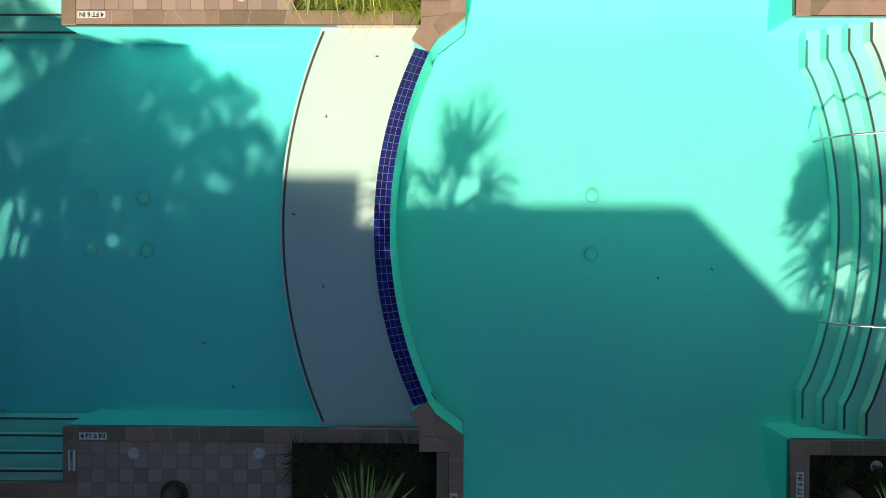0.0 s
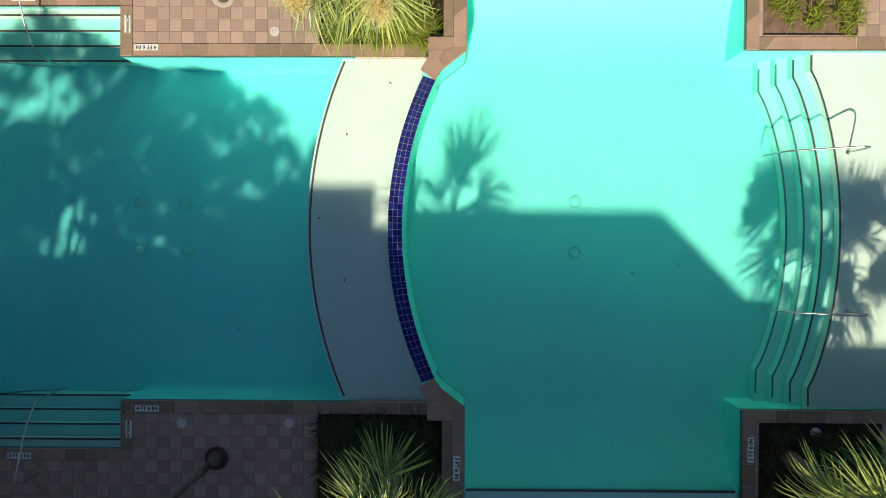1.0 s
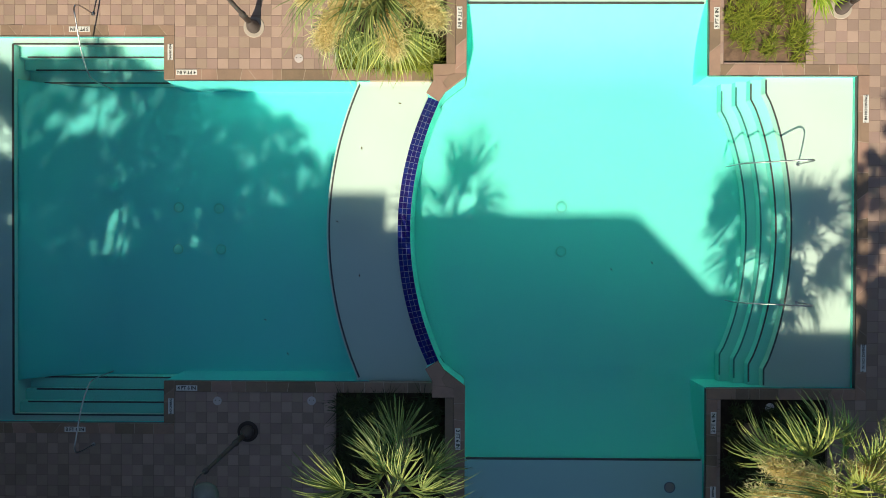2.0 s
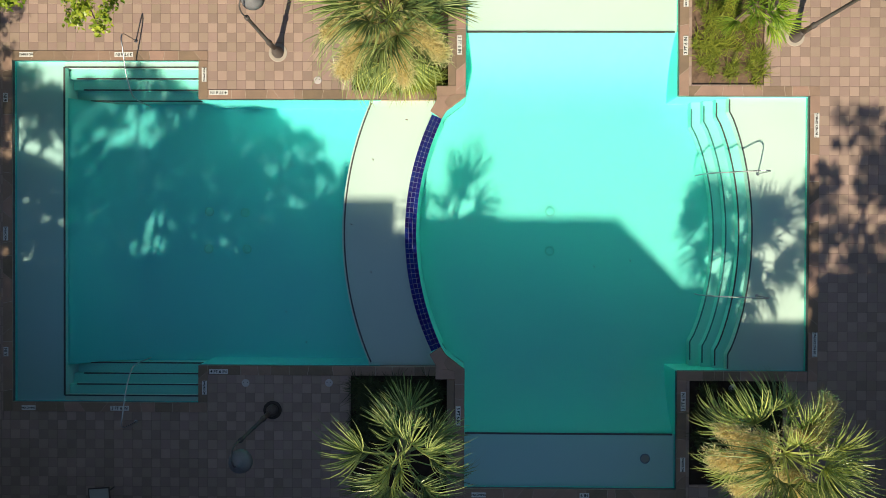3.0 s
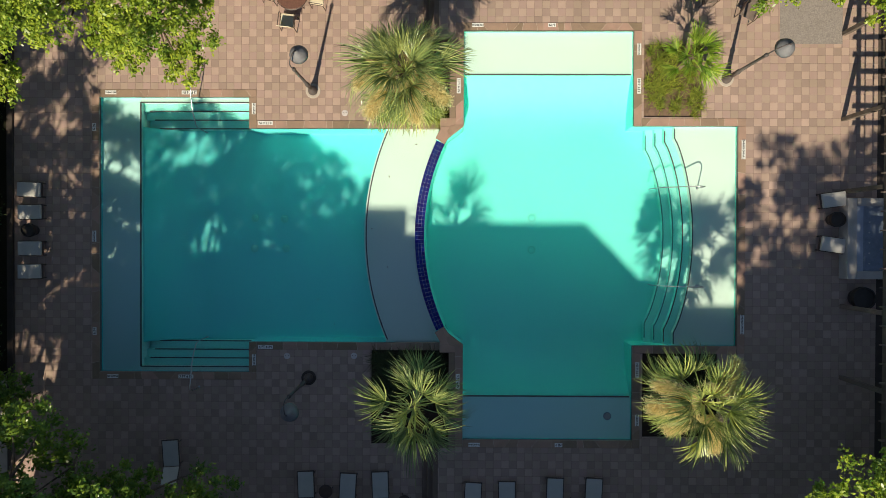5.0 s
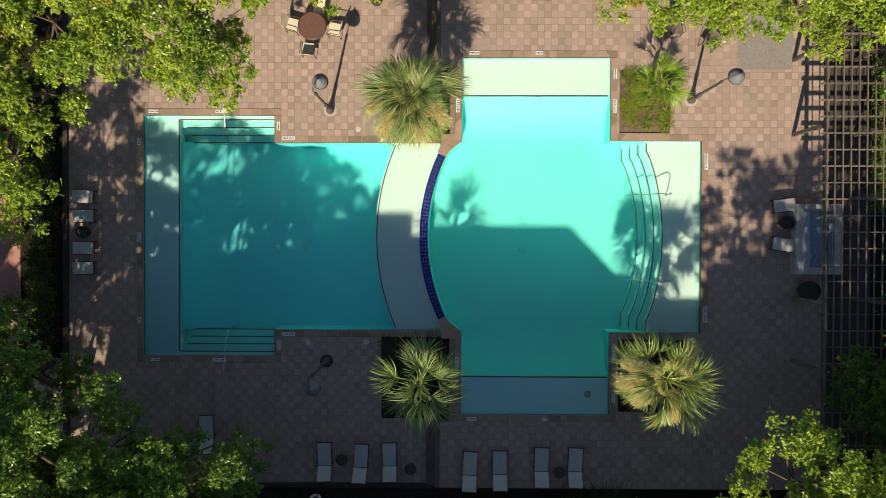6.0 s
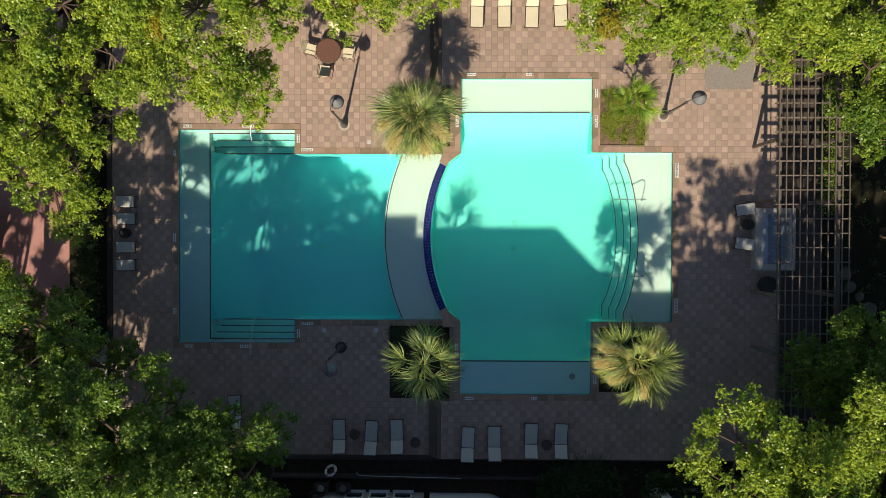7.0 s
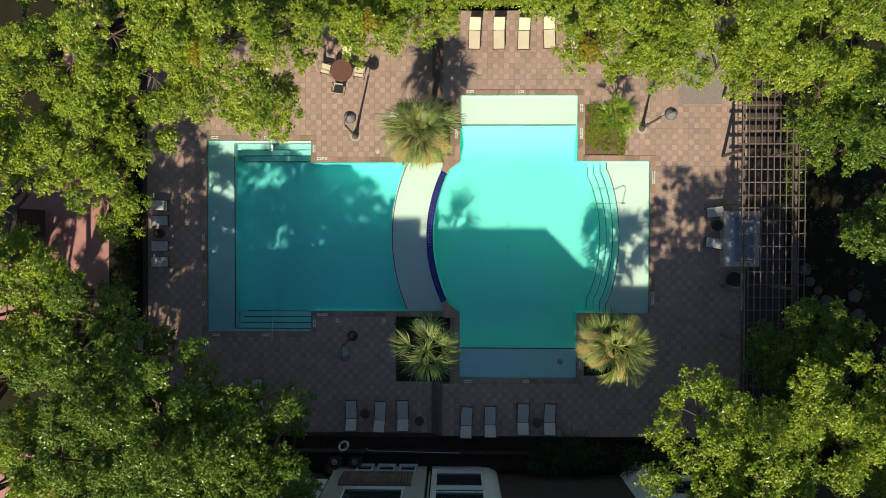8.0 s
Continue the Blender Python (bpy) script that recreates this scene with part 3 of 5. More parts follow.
cop_l = coping(COP_L, 0.0, "rust-brown flagstone coping round the lower pool")
cop_r = coping(COP_R, ZR, "rust-brown flagstone coping round the raised pool")
for s in (1, -1):
    # stone heads at both ends of the weir
    f = lambda x, y: (x, 0.335 + s * (y - 0.335))
    head = [f(0.25, 4.97), f(-0.36, 4.97), f(-0.36, 4.52), f(-0.55, 4.19), f(-0.20, 3.95), f(-0.03, 4.20), f(0.56, 4.655), f(0.56, 4.97)]
    part("joint_bed", prism(head if s > 0 else head[::-1], ZR - 0.11, ZR + 0.004), FLAG, cop_r)
    pier = [f(0.25, 4.96), f(-0.35, 4.96), f(-0.35, 4.53), f(-0.53, 4.20), f(-0.20, 3.97), f(-0.04, 4.21), f(0.55, 4.665), f(0.55, 4.96)]
    part("pier", prism(pier if s > 0 else pier[::-1], -0.6, ZR - 0.114), BASIN, cop_r, "aqua plaster pier under the stone head")
    for o in ([(0.25, 4.965), (-0.355, 4.965), (-0.355, 4.64), (0.02, 4.66), (0.24, 4.72)],
              [(-0.355, 4.63), (-0.355, 4.52), (-0.545, 4.19), (-0.21, 3.96), (-0.04, 4.2), (0.02, 4.27), (-0.1, 4.45), (0.02, 4.65)],
              [(0.03, 4.64), (-0.09, 4.45), (0.03, 4.28), (0.55, 4.66), (0.55, 4.72), (0.25, 4.71)]):
        q = [f(*p) for p in o]
        part("stone", prism(q if s > 0 else q[::-1], ZR, ZR + 0.016 + rnd.uniform(0, 0.004)), FLAG, cop_r)

# steps between the two decks, north and south
for y0, y1 in ((8.1, 13.2), (-11.1, -8.1)):
    st = tagged(new("steps"), "three stone steps between the two decks", "steps", kind="structure")
    for k, x in enumerate((-1.05, -0.84, -0.63)):
        part("tread", boxes((x, y0, -0.3, -0.42, y1, 0.177 * (k + 1) - 0.004 * (k == 2)), bevel=0.012), TREAD, st)

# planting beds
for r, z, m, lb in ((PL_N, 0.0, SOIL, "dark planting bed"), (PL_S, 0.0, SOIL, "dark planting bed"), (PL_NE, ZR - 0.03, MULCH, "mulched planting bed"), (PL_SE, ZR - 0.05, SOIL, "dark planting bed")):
    bm = boxes((r[0], r[1], -0.3, r[2], r[3], z - 0.03))
    bmesh.ops.subdivide_edges(bm, edges=bm.edges, cuts=9, use_grid_fill=True)
    for v in bm.verts:
        if v.co.z > z - 0.04 and r[0] < v.co.x < r[2] and r[1] < v.co.y < r[3]:
            v.co.z += 0.05 * noise.noise(v.co * 3.0)
    tagged(part("planting_bed", bm, m), lb, "planting bed", kind="structure")
# retaining wall between the low beds and the upper deck
tagged(part("retaining_wall", boxes((0.004, N1 + CP + 0.004, -0.3, 0.246, 8.1, ZR + 0.006), (0.004, -8.1, -0.3, 0.246, S1 - CP - 0.004, ZR + 0.006), bevel=0.01), FLAG), "stone retaining wall between the decks", "wall", kind="structure")
# darker paving whose tone also carries the shade of pergola and trees
tagged(part("paving", boxes((16.804, -11.1, -0.3, 18.95, 13.2, ZR - 0.002)), DARK_STONE), "darker stone paving under the pergola, deepened for its shade", "paving", kind="structure")
tagged(part("gravel_patch", boxes((12.95, 7.9, -0.3, 15.4, 13.2, ZR - 0.004)), GRAVEL), "grey gravel patch set into the deck", "gravel", kind="structure")

# west side: hedge strip, kerb, pink concrete court
tagged(part("kerb", boxes((-17.95, -14, -0.3, -17.704, 14, 0.10), bevel=0.02), DARK_STONE), "dark stone kerb along the deck", "kerb", kind="structure")
tagged(part("court", boxes((-34, -4.6, -0.3, -20.0, 4.6, -0.03), (-22.6, 4.6, -0.3, -20.0, 16, -0.03), (-34, -16, -0.3, -22.3, -11.4, -0.03)), PINK), "pink concrete court beside the deck", "pavement", kind="structure")
# south side: bed with kerb in front of the house
tagged(part("kerb", boxes((-18, -11.32, -0.3, 17.6, -11.104, 0.14), bevel=0.02), DARK_STONE), "dark stone kerb along the south bed", "kerb", kind="structure")
tagged(part("planting_bed", boxes((-18, -13.3, -0.3, 17.6, -11.324, 0.03)), SOIL), "dark planting bed before the house", "planting bed", kind="structure")


# ---- house to the south ----
def house():
    ob = thing("house", "tall stucco house with pitched roof and white bays", "house")
    fy = -13.5
    # roofline is out of view: shaped by its shadow, east end added for shade
    prof = [(-17.8, 0), (27, 0), (27, 11.6), (9.15, 11.6), (9.05, 9.95), (5.2, 9.95), (2.5, 11.97), (-7.6, 11.97), (-10.0, 10.15), (-17.8, 10.15)]
    bm = bmesh.new()
    a = [bm.verts.new((x, fy, z)) for x, z in prof]
    b = [bm.verts.new((x, fy - 11, z)) for x, z in prof]
    bm.faces.new(a), bm.faces.new(b[::-1])
    for k in range(len(prof)):
        bm.faces.new((a[k], b[k], b[(k + 1) % len(prof)], a[(k + 1) % len(prof)]))
    bmesh.ops.recalc_face_normals(bm, faces=bm.faces)
    part("wall", bm, WALL_BROWN, ob)
    for (xa, za), (xb, zb) in zip(prof[2:-1], prof[3:]):
        d = Vector((xb - xa, 0, zb - za))
        n = Vector((-d.z, 0, d.x)).normalized() * -0.12
        if n.z < 0:
            n = -n
        bm = bmesh.new()
        q = [Vector((xa, fy + 0.12, za + 0.004)), Vector((xb, fy + 0.12, zb + 0.004)), Vector((xb, fy - 11.1, zb + 0.004)), Vector((xa, fy - 11.1, za + 0.004))]
        lo = [bm.verts.new(p) for p in q]
        hi = [bm.verts.new(p + n) for p in q]
        bm.faces.new(lo), bm.faces.new(hi)
        for k in range(4):
            bm.faces.new((lo[k], lo[(k + 1) % 4], hi[(k + 1) % 4], hi[k]))
        bmesh.ops.recalc_face_normals(bm, faces=bm.faces)
        part("roof", bm, ROOFING, ob)
    part("chimney", boxes((-7.2, fy - 0.9, 11.8, -4.98, fy - 0.02, 13.15), bevel=0.03), STUCCO, ob)
    def window(x0, x1, z0, z1, y):
        fr = part("window", boxes((x0 - 0.08, y, z0 - 0.08, x1 + 0.08, y + 0.07, z0), (x0 - 0.08, y, z1, x1 + 0.08, y + 0.07, z1 + 0.08), (x0 - 0.08, y, z0, x0, y + 0.07, z1), (x1, y, z0, x1 + 0.08, y + 0.07, z1)), WHITE_PAINT, ob)
        part("pane", boxes((x0, y + 0.005, z0, x1, y + 0.02, z1)), GLASS, fr)
        part("sill", boxes((x0 - 0.14, y, z0 - 0.14, x1 + 0.14, y + 0.14, z0 - 0.084)), WHITE_PAINT, fr)
    for x in (-17.0, -14.0, -11.0, 5.5, 8.5, 11.5, 14.5):
        window(x, x + 1.2, 4.6, 6.1, fy)
    for x in (-6.0, -2.5, 1.0):
        window(x, x + 1.4, 7.3, 8.9, fy)
    return ob, window


house_ob, house_window = house()


# ---- trees ----
def leaves(n, centres, radii, size, up=0.55):
    """Loose leaf quads scattered in flattened clumps, mostly facing outward and up."""
    k = rng.integers(0, len(centres), n)
    d = rng.normal(size=(n, 3))
    d /= np.linalg.norm(d, axis=1)[:, None]
    d[:, 2] = np.where(d[:, 2] < -0.2, -d[:, 2] * 0.6, d[:, 2])
    r = radii[k] * rng.random(n) ** 0.5 * (1 + 0.35 * np.sin(5.0 * np.arctan2(d[:, 1], d[:, 0]) + 7.0 * k))
    c = centres[k] + d * r[:, None] * np.array([1.12, 1.12, 0.62])
    nrm = d * 0.6 + rng.normal(size=(n, 3)) * 0.5 + np.array([0, 0, up])
    nrm /= np.linalg.norm(nrm, axis=1)[:, None]
    t = rng.normal(size=(n, 3))
    t -= nrm * (t * nrm).sum(1)[:, None]
    t /= np.linalg.norm(t, axis=1)[:, None]
    b = np.cross(nrm, t)
    ln = size * rng.uniform(0.6, 1.35, n)[:, None]
    return np.stack([c - t * ln * 0.5, c + b * ln * 0.27 + t * ln * 0.05, c + t * ln * 0.55 - nrm * ln * 0.12, c - b * ln * 0.27 + t * ln * 0.05], axis=1)


def tree(x, y, lobes, mat, label, puffs=150, per=135, size=0.118, base=-0.05, gold=0, fork=0.4, opening=0.66):
    """Trunk, limbs out to each lobe of the crown, and a crown of leaf clumps with gaps."""
    ob = thing("tree", label, "tree", at=pose(x, y, base))
    L = np.array(lobes, dtype=float)
    top = min(3.2, min(l[2] for l in lobes) * fork)
    part("trunk", tube(smooth_path([(0, 0, 0), (0.05, 0.04, top * 0.5), (0, 0, top)], 4), [0.30 - 0.012 * k for k in range(9)], 12), BARK, ob, smooth=True)
    vol = L[:, 3] * L[:, 4]
    # boughs: rounded sprays set apart over the lobes, each carried by a dome of small leaf clumps
    boughs, spans = [], []
    centres, radii = [], []
    for _ in range(puffs * 6):
        if len(centres) >= puffs:
            break
        q = L[rng.choice(len(L), p=vol / vol.sum())]
        d = rng.normal(size=3)
        d /= np.linalg.norm(d)
        if d[2] < -0.3:
            continue
        p = q[:3] + d * q[3:6] * rng.uniform(0.55, 1.05) + np.array([0, 0, rng.uniform(-0.7, 0.25)])
        R = rng.uniform(0.48, 0.98)
        if boughs and (((np.array(boughs) - p) ** 2 * np.array([1, 1, 0.45])).sum(1) < (opening * (R + np.array(spans))) ** 2).any():
            continue
        boughs.append(p), spans.append(R)
        turn = rng.uniform(0, 6.28)
        for k in range(int(5 + 9 * R)):
            a, u = turn + 2.4 * k, ((k + 0.4) / (5 + 9 * R)) ** 0.5
            off = np.array([math.cos(a) * u, math.sin(a) * u, 0.62 * math.sqrt(max(0.0, 1 - u * u)) - 0.25 * u]) * R * rng.uniform(0.75, 1.2)
            centres.append(p + off), radii.append(R * rng.uniform(0.24, 0.44))
    centres, radii = np.array(centres), np.array(radii)
    for l in lobes:
        tip = Vector(l[:3])
        mid = tip * 0.55 + Vector((rnd.uniform(-0.3, 0.3), rnd.uniform(-0.3, 0.3), top * 0.35))
        part("limb", tube(smooth_path([(0, 0, top - 0.1), mid, tip], 4), [0.15 - 0.013 * k for k in range(9)], 8), BARK, ob, smooth=True)
    bm = bmesh.new()
    for c in centres[:: 6]:
        l = L[np.argmin((((L[:, :3] - c)) ** 2).sum(1))]
        tube([Vector(l[:3]) - Vector((0, 0, 0.1)), (Vector(l[:3]) + Vector(c)) / 2 + Vector((0, 0, -0.15)), c], [0.045, 0.03, 0.012], 5, bm)
    tagged(part("branchwork", bm, BARK, ob), kind="stuff")
    ng = gold
    tagged(part("crown", quads_mesh("crown", leaves((len(centres) - ng) * per, centres[ng:], radii[ng:], size), mat), None, ob), kind="stuff")
    if ng:
        part("golden_leaves", quads_mesh("golden", leaves(ng * per, centres[:ng], radii[:ng], size), LEAF_GOLD), None, ob, "clump of yellowing leaves")
    return ob


def blobs(r, h, n, flat=0.6, seed=0, skirt=0):
    """Lobes of a round crown: a middle one, a ring, and a lower ring where the crown hangs deep."""
    q = random.Random(seed)
    out = [(0, 0, h - r * flat * 0.8, r * 0.55, r * 0.55, r * flat * 0.8)]
    for k in range(n):
        a = 2 * math.pi * k / n + q.uniform(-0.3, 0.3)
        d = r * q.uniform(0.5, 0.66)
        rr = r * q.uniform(0.36, 0.48)
        out.append((d * math.cos(a), d * math.sin(a), h - r * flat * q.uniform(0.75, 1.25) - 0.3, rr, rr, rr * 0.75))
    for k in range(skirt):
        a = 2 * math.pi * k / skirt + q.uniform(-0.3, 0.3)
        rr = r * q.uniform(0.30, 0.40)
        out.append((0.58 * r * math.cos(a), 0.58 * r * math.sin(a), h - r * flat - q.uniform(2.0, 3.2), rr, rr, rr * 0.8))
    return out


TREES = [
    # crown x, y, foot x, y, radius, height, lobes, dark, clumps, golden clumps
    (-10.2, 9.5, -11.0, 13.9, 4.3, 9.4, 9, 0, 330, 3),
    (-15.6, 9.6, -18.6, 11.5, 4.4, 9.6, 8, 0, 250, 0),
    (-17.1, 4.8, -18.6, 5.2, 3.8, 8.2, 8, 0, 240, 0),
    (-21.5, 9.0, -21.5, 9.0, 4.2, 9.5, 6, 0, 130, 0),
    (-22.5, 3.4, -23.0, 3.4, 3.6, 8.5, 6, 0, 130, 0),
    (-5.2, 13.5, -5.2, 14.2, 2.9, 6.6, 8, 0, 190, 2),
    (-1.9, 13.4, -1.9, 14.4, 2.9, 6.3, 7, 0, 170, 0),
    (7.7, 11.7, 8.3, 14.0, 3.7, 8.0, 8, 0, 230, 3),
    (12.8, 11.1, 13.5, 14.0, 4.2, 8.4, 9, 0, 290, 0),
    (17.7, 9.7, 19.0, 11.0, 4.3, 8.0, 9, 0, 280, 0),
    (20.3, 6.0, 20.6, 6.2, 3.0, 7.0, 6, 1, 140, 0),
    (22.2, 0.6, 22.4, 0.6, 2.6, 6.5, 5, 1, 90, 0),
    (-17.4, -5.2, -18.6, -5.6, 3.7, 9.4, 8, 1, 225, 0),
    (-18.6, -10.2, -19.0, -11.5, 4.2, 9.5, 6, 1, 190, 0),
    (-12.6, -8.7, -13.0, -12.6, 3.9, 11.4, 9, 1, 285, 0),
    (-9.2, -9.3, -9.4, -12.7, 3.1, 10.8, 8, 1, 205, 0),
    (13.3, -9.8, 13.6, -12.6, 4.8, 12.0, 10, 0, 310, 0),
    (19.4, -8.2, 19.6, -9.5, 4.0, 10.5, 8, 0, 210, 0),
    (18.3, -5.6, 19.4, -6.0, 2.7, 6.4, 7, 1, 150, 0),
    # the next three stand mostly out of view, added for the shade they cast
    (25.0, -8.6, 25.0, -8.6, 4.2, 11.5, 7, 1, 150, 0),
    (-23.8, -7.0, -23.8, -7.0, 4.4, 11.0, 7, 0, 150, 0),
    (-25.0, -3.4, -25.0, -3.4, 3.4, 9.0, 6, 0, 90, 0),
    (3.5, 17.5, 3.5, 17.5, 3.6, 8.0, 5, 0, 80, 0),
    (-20.9, -2.9, -21.8, -3.4, 3.1, 8.6, 7, 0, 150, 0),
    (-15.5, -9.7, -15.8, -12.5, 2.9, 10.4, 6, 1, 150, 0),
    (-4.1, 10.9, -4.4, 14.3, 1.7, 6.4, 5, 0, 60, 1),
    (-21.6, -11.4, -22.2, -12.0, 3.4, 9.8, 7, 0, 150, 0),
]
for k, (x, y, fx, fy, r, h, n, dark, puffs, gold) in enumerate(TREES):
    lobes = [(a + x - fx, b + y - fy, *rest) for a, b, *rest in blobs(r, h, n, seed=k, skirt=5 if y < -5 and x < -8 else 0)]
    puffs = int(puffs * 1.75)
    tree(fx, fy, lobes, LEAF_DARK if dark else LEAF, "broad leafy tree with deep green crown, deepened for shade" if dark else "broad leafy tree with yellow-green crown", puffs, gold=5 * gold, opening=0.60 if y < -4 and x < -8 else 0.56)


# ---- palms ----
def fan(seed, mat, length=1.0, blades=34, spread=165, stalk=0.95, droop=0.3, width=0.0155, fold=0.30):
    """One fan leaf: a bowed stalk along +x and stiff split blades, the fan folded up along its middle, tips hanging."""
    q = random.Random(seed)
    v, f = [], []
    def ribbon(rows):
        k = len(v)
        for l, m, r in rows:
            v.extend((tuple(l), tuple(m), tuple(r)))
        for i in range(len(rows) - 1):
            a = k + 3 * i
            f.extend(((a, a + 1, a + 4, a + 3), (a + 1, a + 2, a + 5, a + 4)))
    ribbon([(Vector((x, -w, z + 0.012)), Vector((x, 0, z - 0.008)), Vector((x, w, z + 0.012))) for x, z, w in ((0, 0, 0.035), (stalk * 0.4, 0.05, 0.026), (stalk * 0.8, 0.03, 0.02), (stalk, -0.01, 0.02))])
    hub = Vector((stalk, 0, 0))
    for k in range(blades):
        a = radians((k / (blades - 1) - 0.5) * spread + q.uniform(-3, 3))
        d, s = Vector((math.cos(a), math.sin(a), 0)), Vector((-math.sin(a), math.cos(a), 0))
        ln = length * (0.62 + 0.38 * math.cos(a * 0.75)) * q.uniform(0.82, 1.12)
        lift, dr = q.uniform(-0.05, 0.08) + fold * abs(math.sin(a)), droop * q.uniform(0.3, 1.9)
        bend = q.uniform(-0.10, 0.10) - 0.16 * math.sin(a)
        rows = []
        for t, w in ((0.03, 0.45), (0.32, 1.0), (0.60, 0.9), (0.83, 0.5), (1.0, 0.04)):
            c = hub + d * ln * t * (1 - 0.12 * dr * t * t) + Vector((0, 0, lift * t - dr * ln * t ** 3)) + s * bend * t * t
            rows.append((c - s * width * w + Vector((0, 0, 0.016 * w)), c, c + s * width * w + Vector((0, 0, 0.016 * w))))
        ribbon(rows)
    return mesh_of("frond", v, f, mat)


FANS = [fan(k, FROND, spread=(120, 150, 175, 140, 165, 110)[k], droop=0.18 + 0.10 * k, fold=0.22 + 0.06 * k) for k in range(6)]
FANS_Y = [fan(20 + k, FROND_YELLOW, length=0.9, droop=0.45, spread=150) for k in range(2)]
FANS_L = [fan(40 + k, FROND_LIME, length=0.75, droop=0.2, stalk=0.7) for k in range(3)]


def flower_mesh(seed):
    """A hanging plume of many thin flower strands."""
    q = np.random.default_rng(seed)
    n = 3800
    t = q.random(n)
    c = np.stack([0.35 + 0.95 * t, q.normal(0, 0.115, n) * (1.2 - 0.5 * t), 0.25 * np.sin(t * 2.4) - 0.5 * t * t + q.normal(0, 0.06, n)], 1)
    d = q.normal(size=(n, 3)) * 0.8 + np.array([0.5, 0, 0.1])
    d /= np.linalg.norm(d, axis=1)[:, None]
    s = np.cross(d, q.normal(size=(n, 3)))
    s /= np.linalg.norm(s, axis=1)[:, None]
    ln, w = q.uniform(0.06, 0.17, n)[:, None], 0.0042
    return quads_mesh("flower_plume", np.stack([c - s * w, c + d * ln * 0.5 - s * w * 2, c + d * ln, c + s * w], 1), STRAW)


PLUMES = [flower_mesh(k) for k in range(3)]


def palm(x, y, base, height, n, label, fans, scale=1.0, plumes=(), yellow=0.0, low=-38, girth=0.19, seed=0):
    q = random.Random(seed)
    ob = thing("palm_tree", label, "palm tree", "fan palms", at=pose(x, y, base))
    bm = lathe([(girth * (1.25 - 0.35 * min(1, z / 0.5)) + 0.018 * (k % 2), z) for k, z in enumerate([height * i / 26 for i in range(27)])], 14)
    part("trunk", bm, PALM_BARK, ob)
    for k in range(n):
        u = (k + 0.5) / n
        el = 78 - (78 - low) * u ** 0.9 + q.uniform(-13, 13)
        az = k * 137.5 + q.uniform(-14, 14)
        me = q.choice(FANS_Y) if q.random() < yellow else q.choice(fans)
        fr = new("frond", me)
        fr.parent = ob
        sc = scale * q.uniform(0.78, 1.12)
        fr.matrix_basis = Matrix.Translation((0, 0, height - 0.05 - 0.25 * u)) @ pose(0, 0, 0, 0, 0, az) @ pose(0, 0, 0, 0, -el, 0) @ pose(0, 0, 0, q.uniform(-48, 48), 0, 0) @ Matrix.Scale(sc, 4)
    for k, (az, el, sc) in enumerate(plumes):
        fl = new("flower_plume", PLUMES[k % 3])
        fl.parent = ob
        tagged(fl, "straw-coloured flower plume")
        fl.matrix_basis = Matrix.Translation((0, 0, height - 0.1)) @ pose(0, 0, 0, 0, -el, az) @ Matrix.Scale(sc, 4)
    return ob


palm(-1.52, 5.86, -0.03, 3.95, 38, "full fan palm with straw flower plumes in a bed", FANS, 1.2, [(200, 30, 1.35), (232, 22, 1.5), (284, 24, 1.4), (322, 30, 1.45), (50, 38, 1.2), (170, 34, 1.1)], 0.32, seed=1)
palm(-1.1, -5.35, -0.03, 4.6, 22, "dark green fan palm with open crown in a bed", FANS, 1.08, [], 0.08, low=-30, seed=2)
palm(8.42, -5.2, ZR - 0.06, 4.1, 30, "golden-tipped fan palm with straw flower plumes", FANS, 1.16, [(158, 24, 1.4), (182, 22, 1.45), (58, 26, 1.35), (280, 26, 1.2), (215, 20, 1.2)], 0.42, seed=3)
palm(9.0, 6.98, ZR - 0.05, 1.5, 14, "small lime-green fan palm among grasses", FANS_L, 1.08, [], 0.0, low=-5, girth=0.10, seed=4)


# ---- grasses, hedges, low plants ----
def blades_mesh(rect, z, n, height, mat, lean=0.6, width=0.012):
    k = rng.integers(0, max(3, n // 40), n)
    tuft = np.stack([rng.uniform(rect[0] + 0.1, rect[2] - 0.1, max(3, n // 40)), rng.uniform(rect[1] + 0.1, rect[3] - 0.1, max(3, n // 40))], 1)
    p = np.concatenate([tuft[k] + rng.normal(0, 0.05, (n, 2)), np.full((n, 1), z)], 1)
    a = rng.uniform(0, 2 * np.pi, n)
    d = np.stack([np.cos(a), np.sin(a), np.zeros(n)], 1)
    s = np.stack([-np.sin(a), np.cos(a), np.zeros(n)], 1)
    h = height * rng.uniform(0.6, 1.25, n)[:, None]
    l = lean * rng.uniform(0.3, 1.3, n)[:, None] * h
    up = np.array([0, 0, 1.0])
    m, t = p + d * l * 0.45 + up * h * 0.75, p + d * l * 1.2 + up * h * rng.uniform(0.55, 1.0, n)[:, None]
    q1 = np.stack([p - s * width, p + s * width, m + s * width, m - s * width], 1)
    q2 = np.stack([m - s * width, m + s * width, t + s * width * 0.2, t - s * width * 0.2], 1)
    return quads_mesh("blades", np.concatenate([q1, q2]), mat)


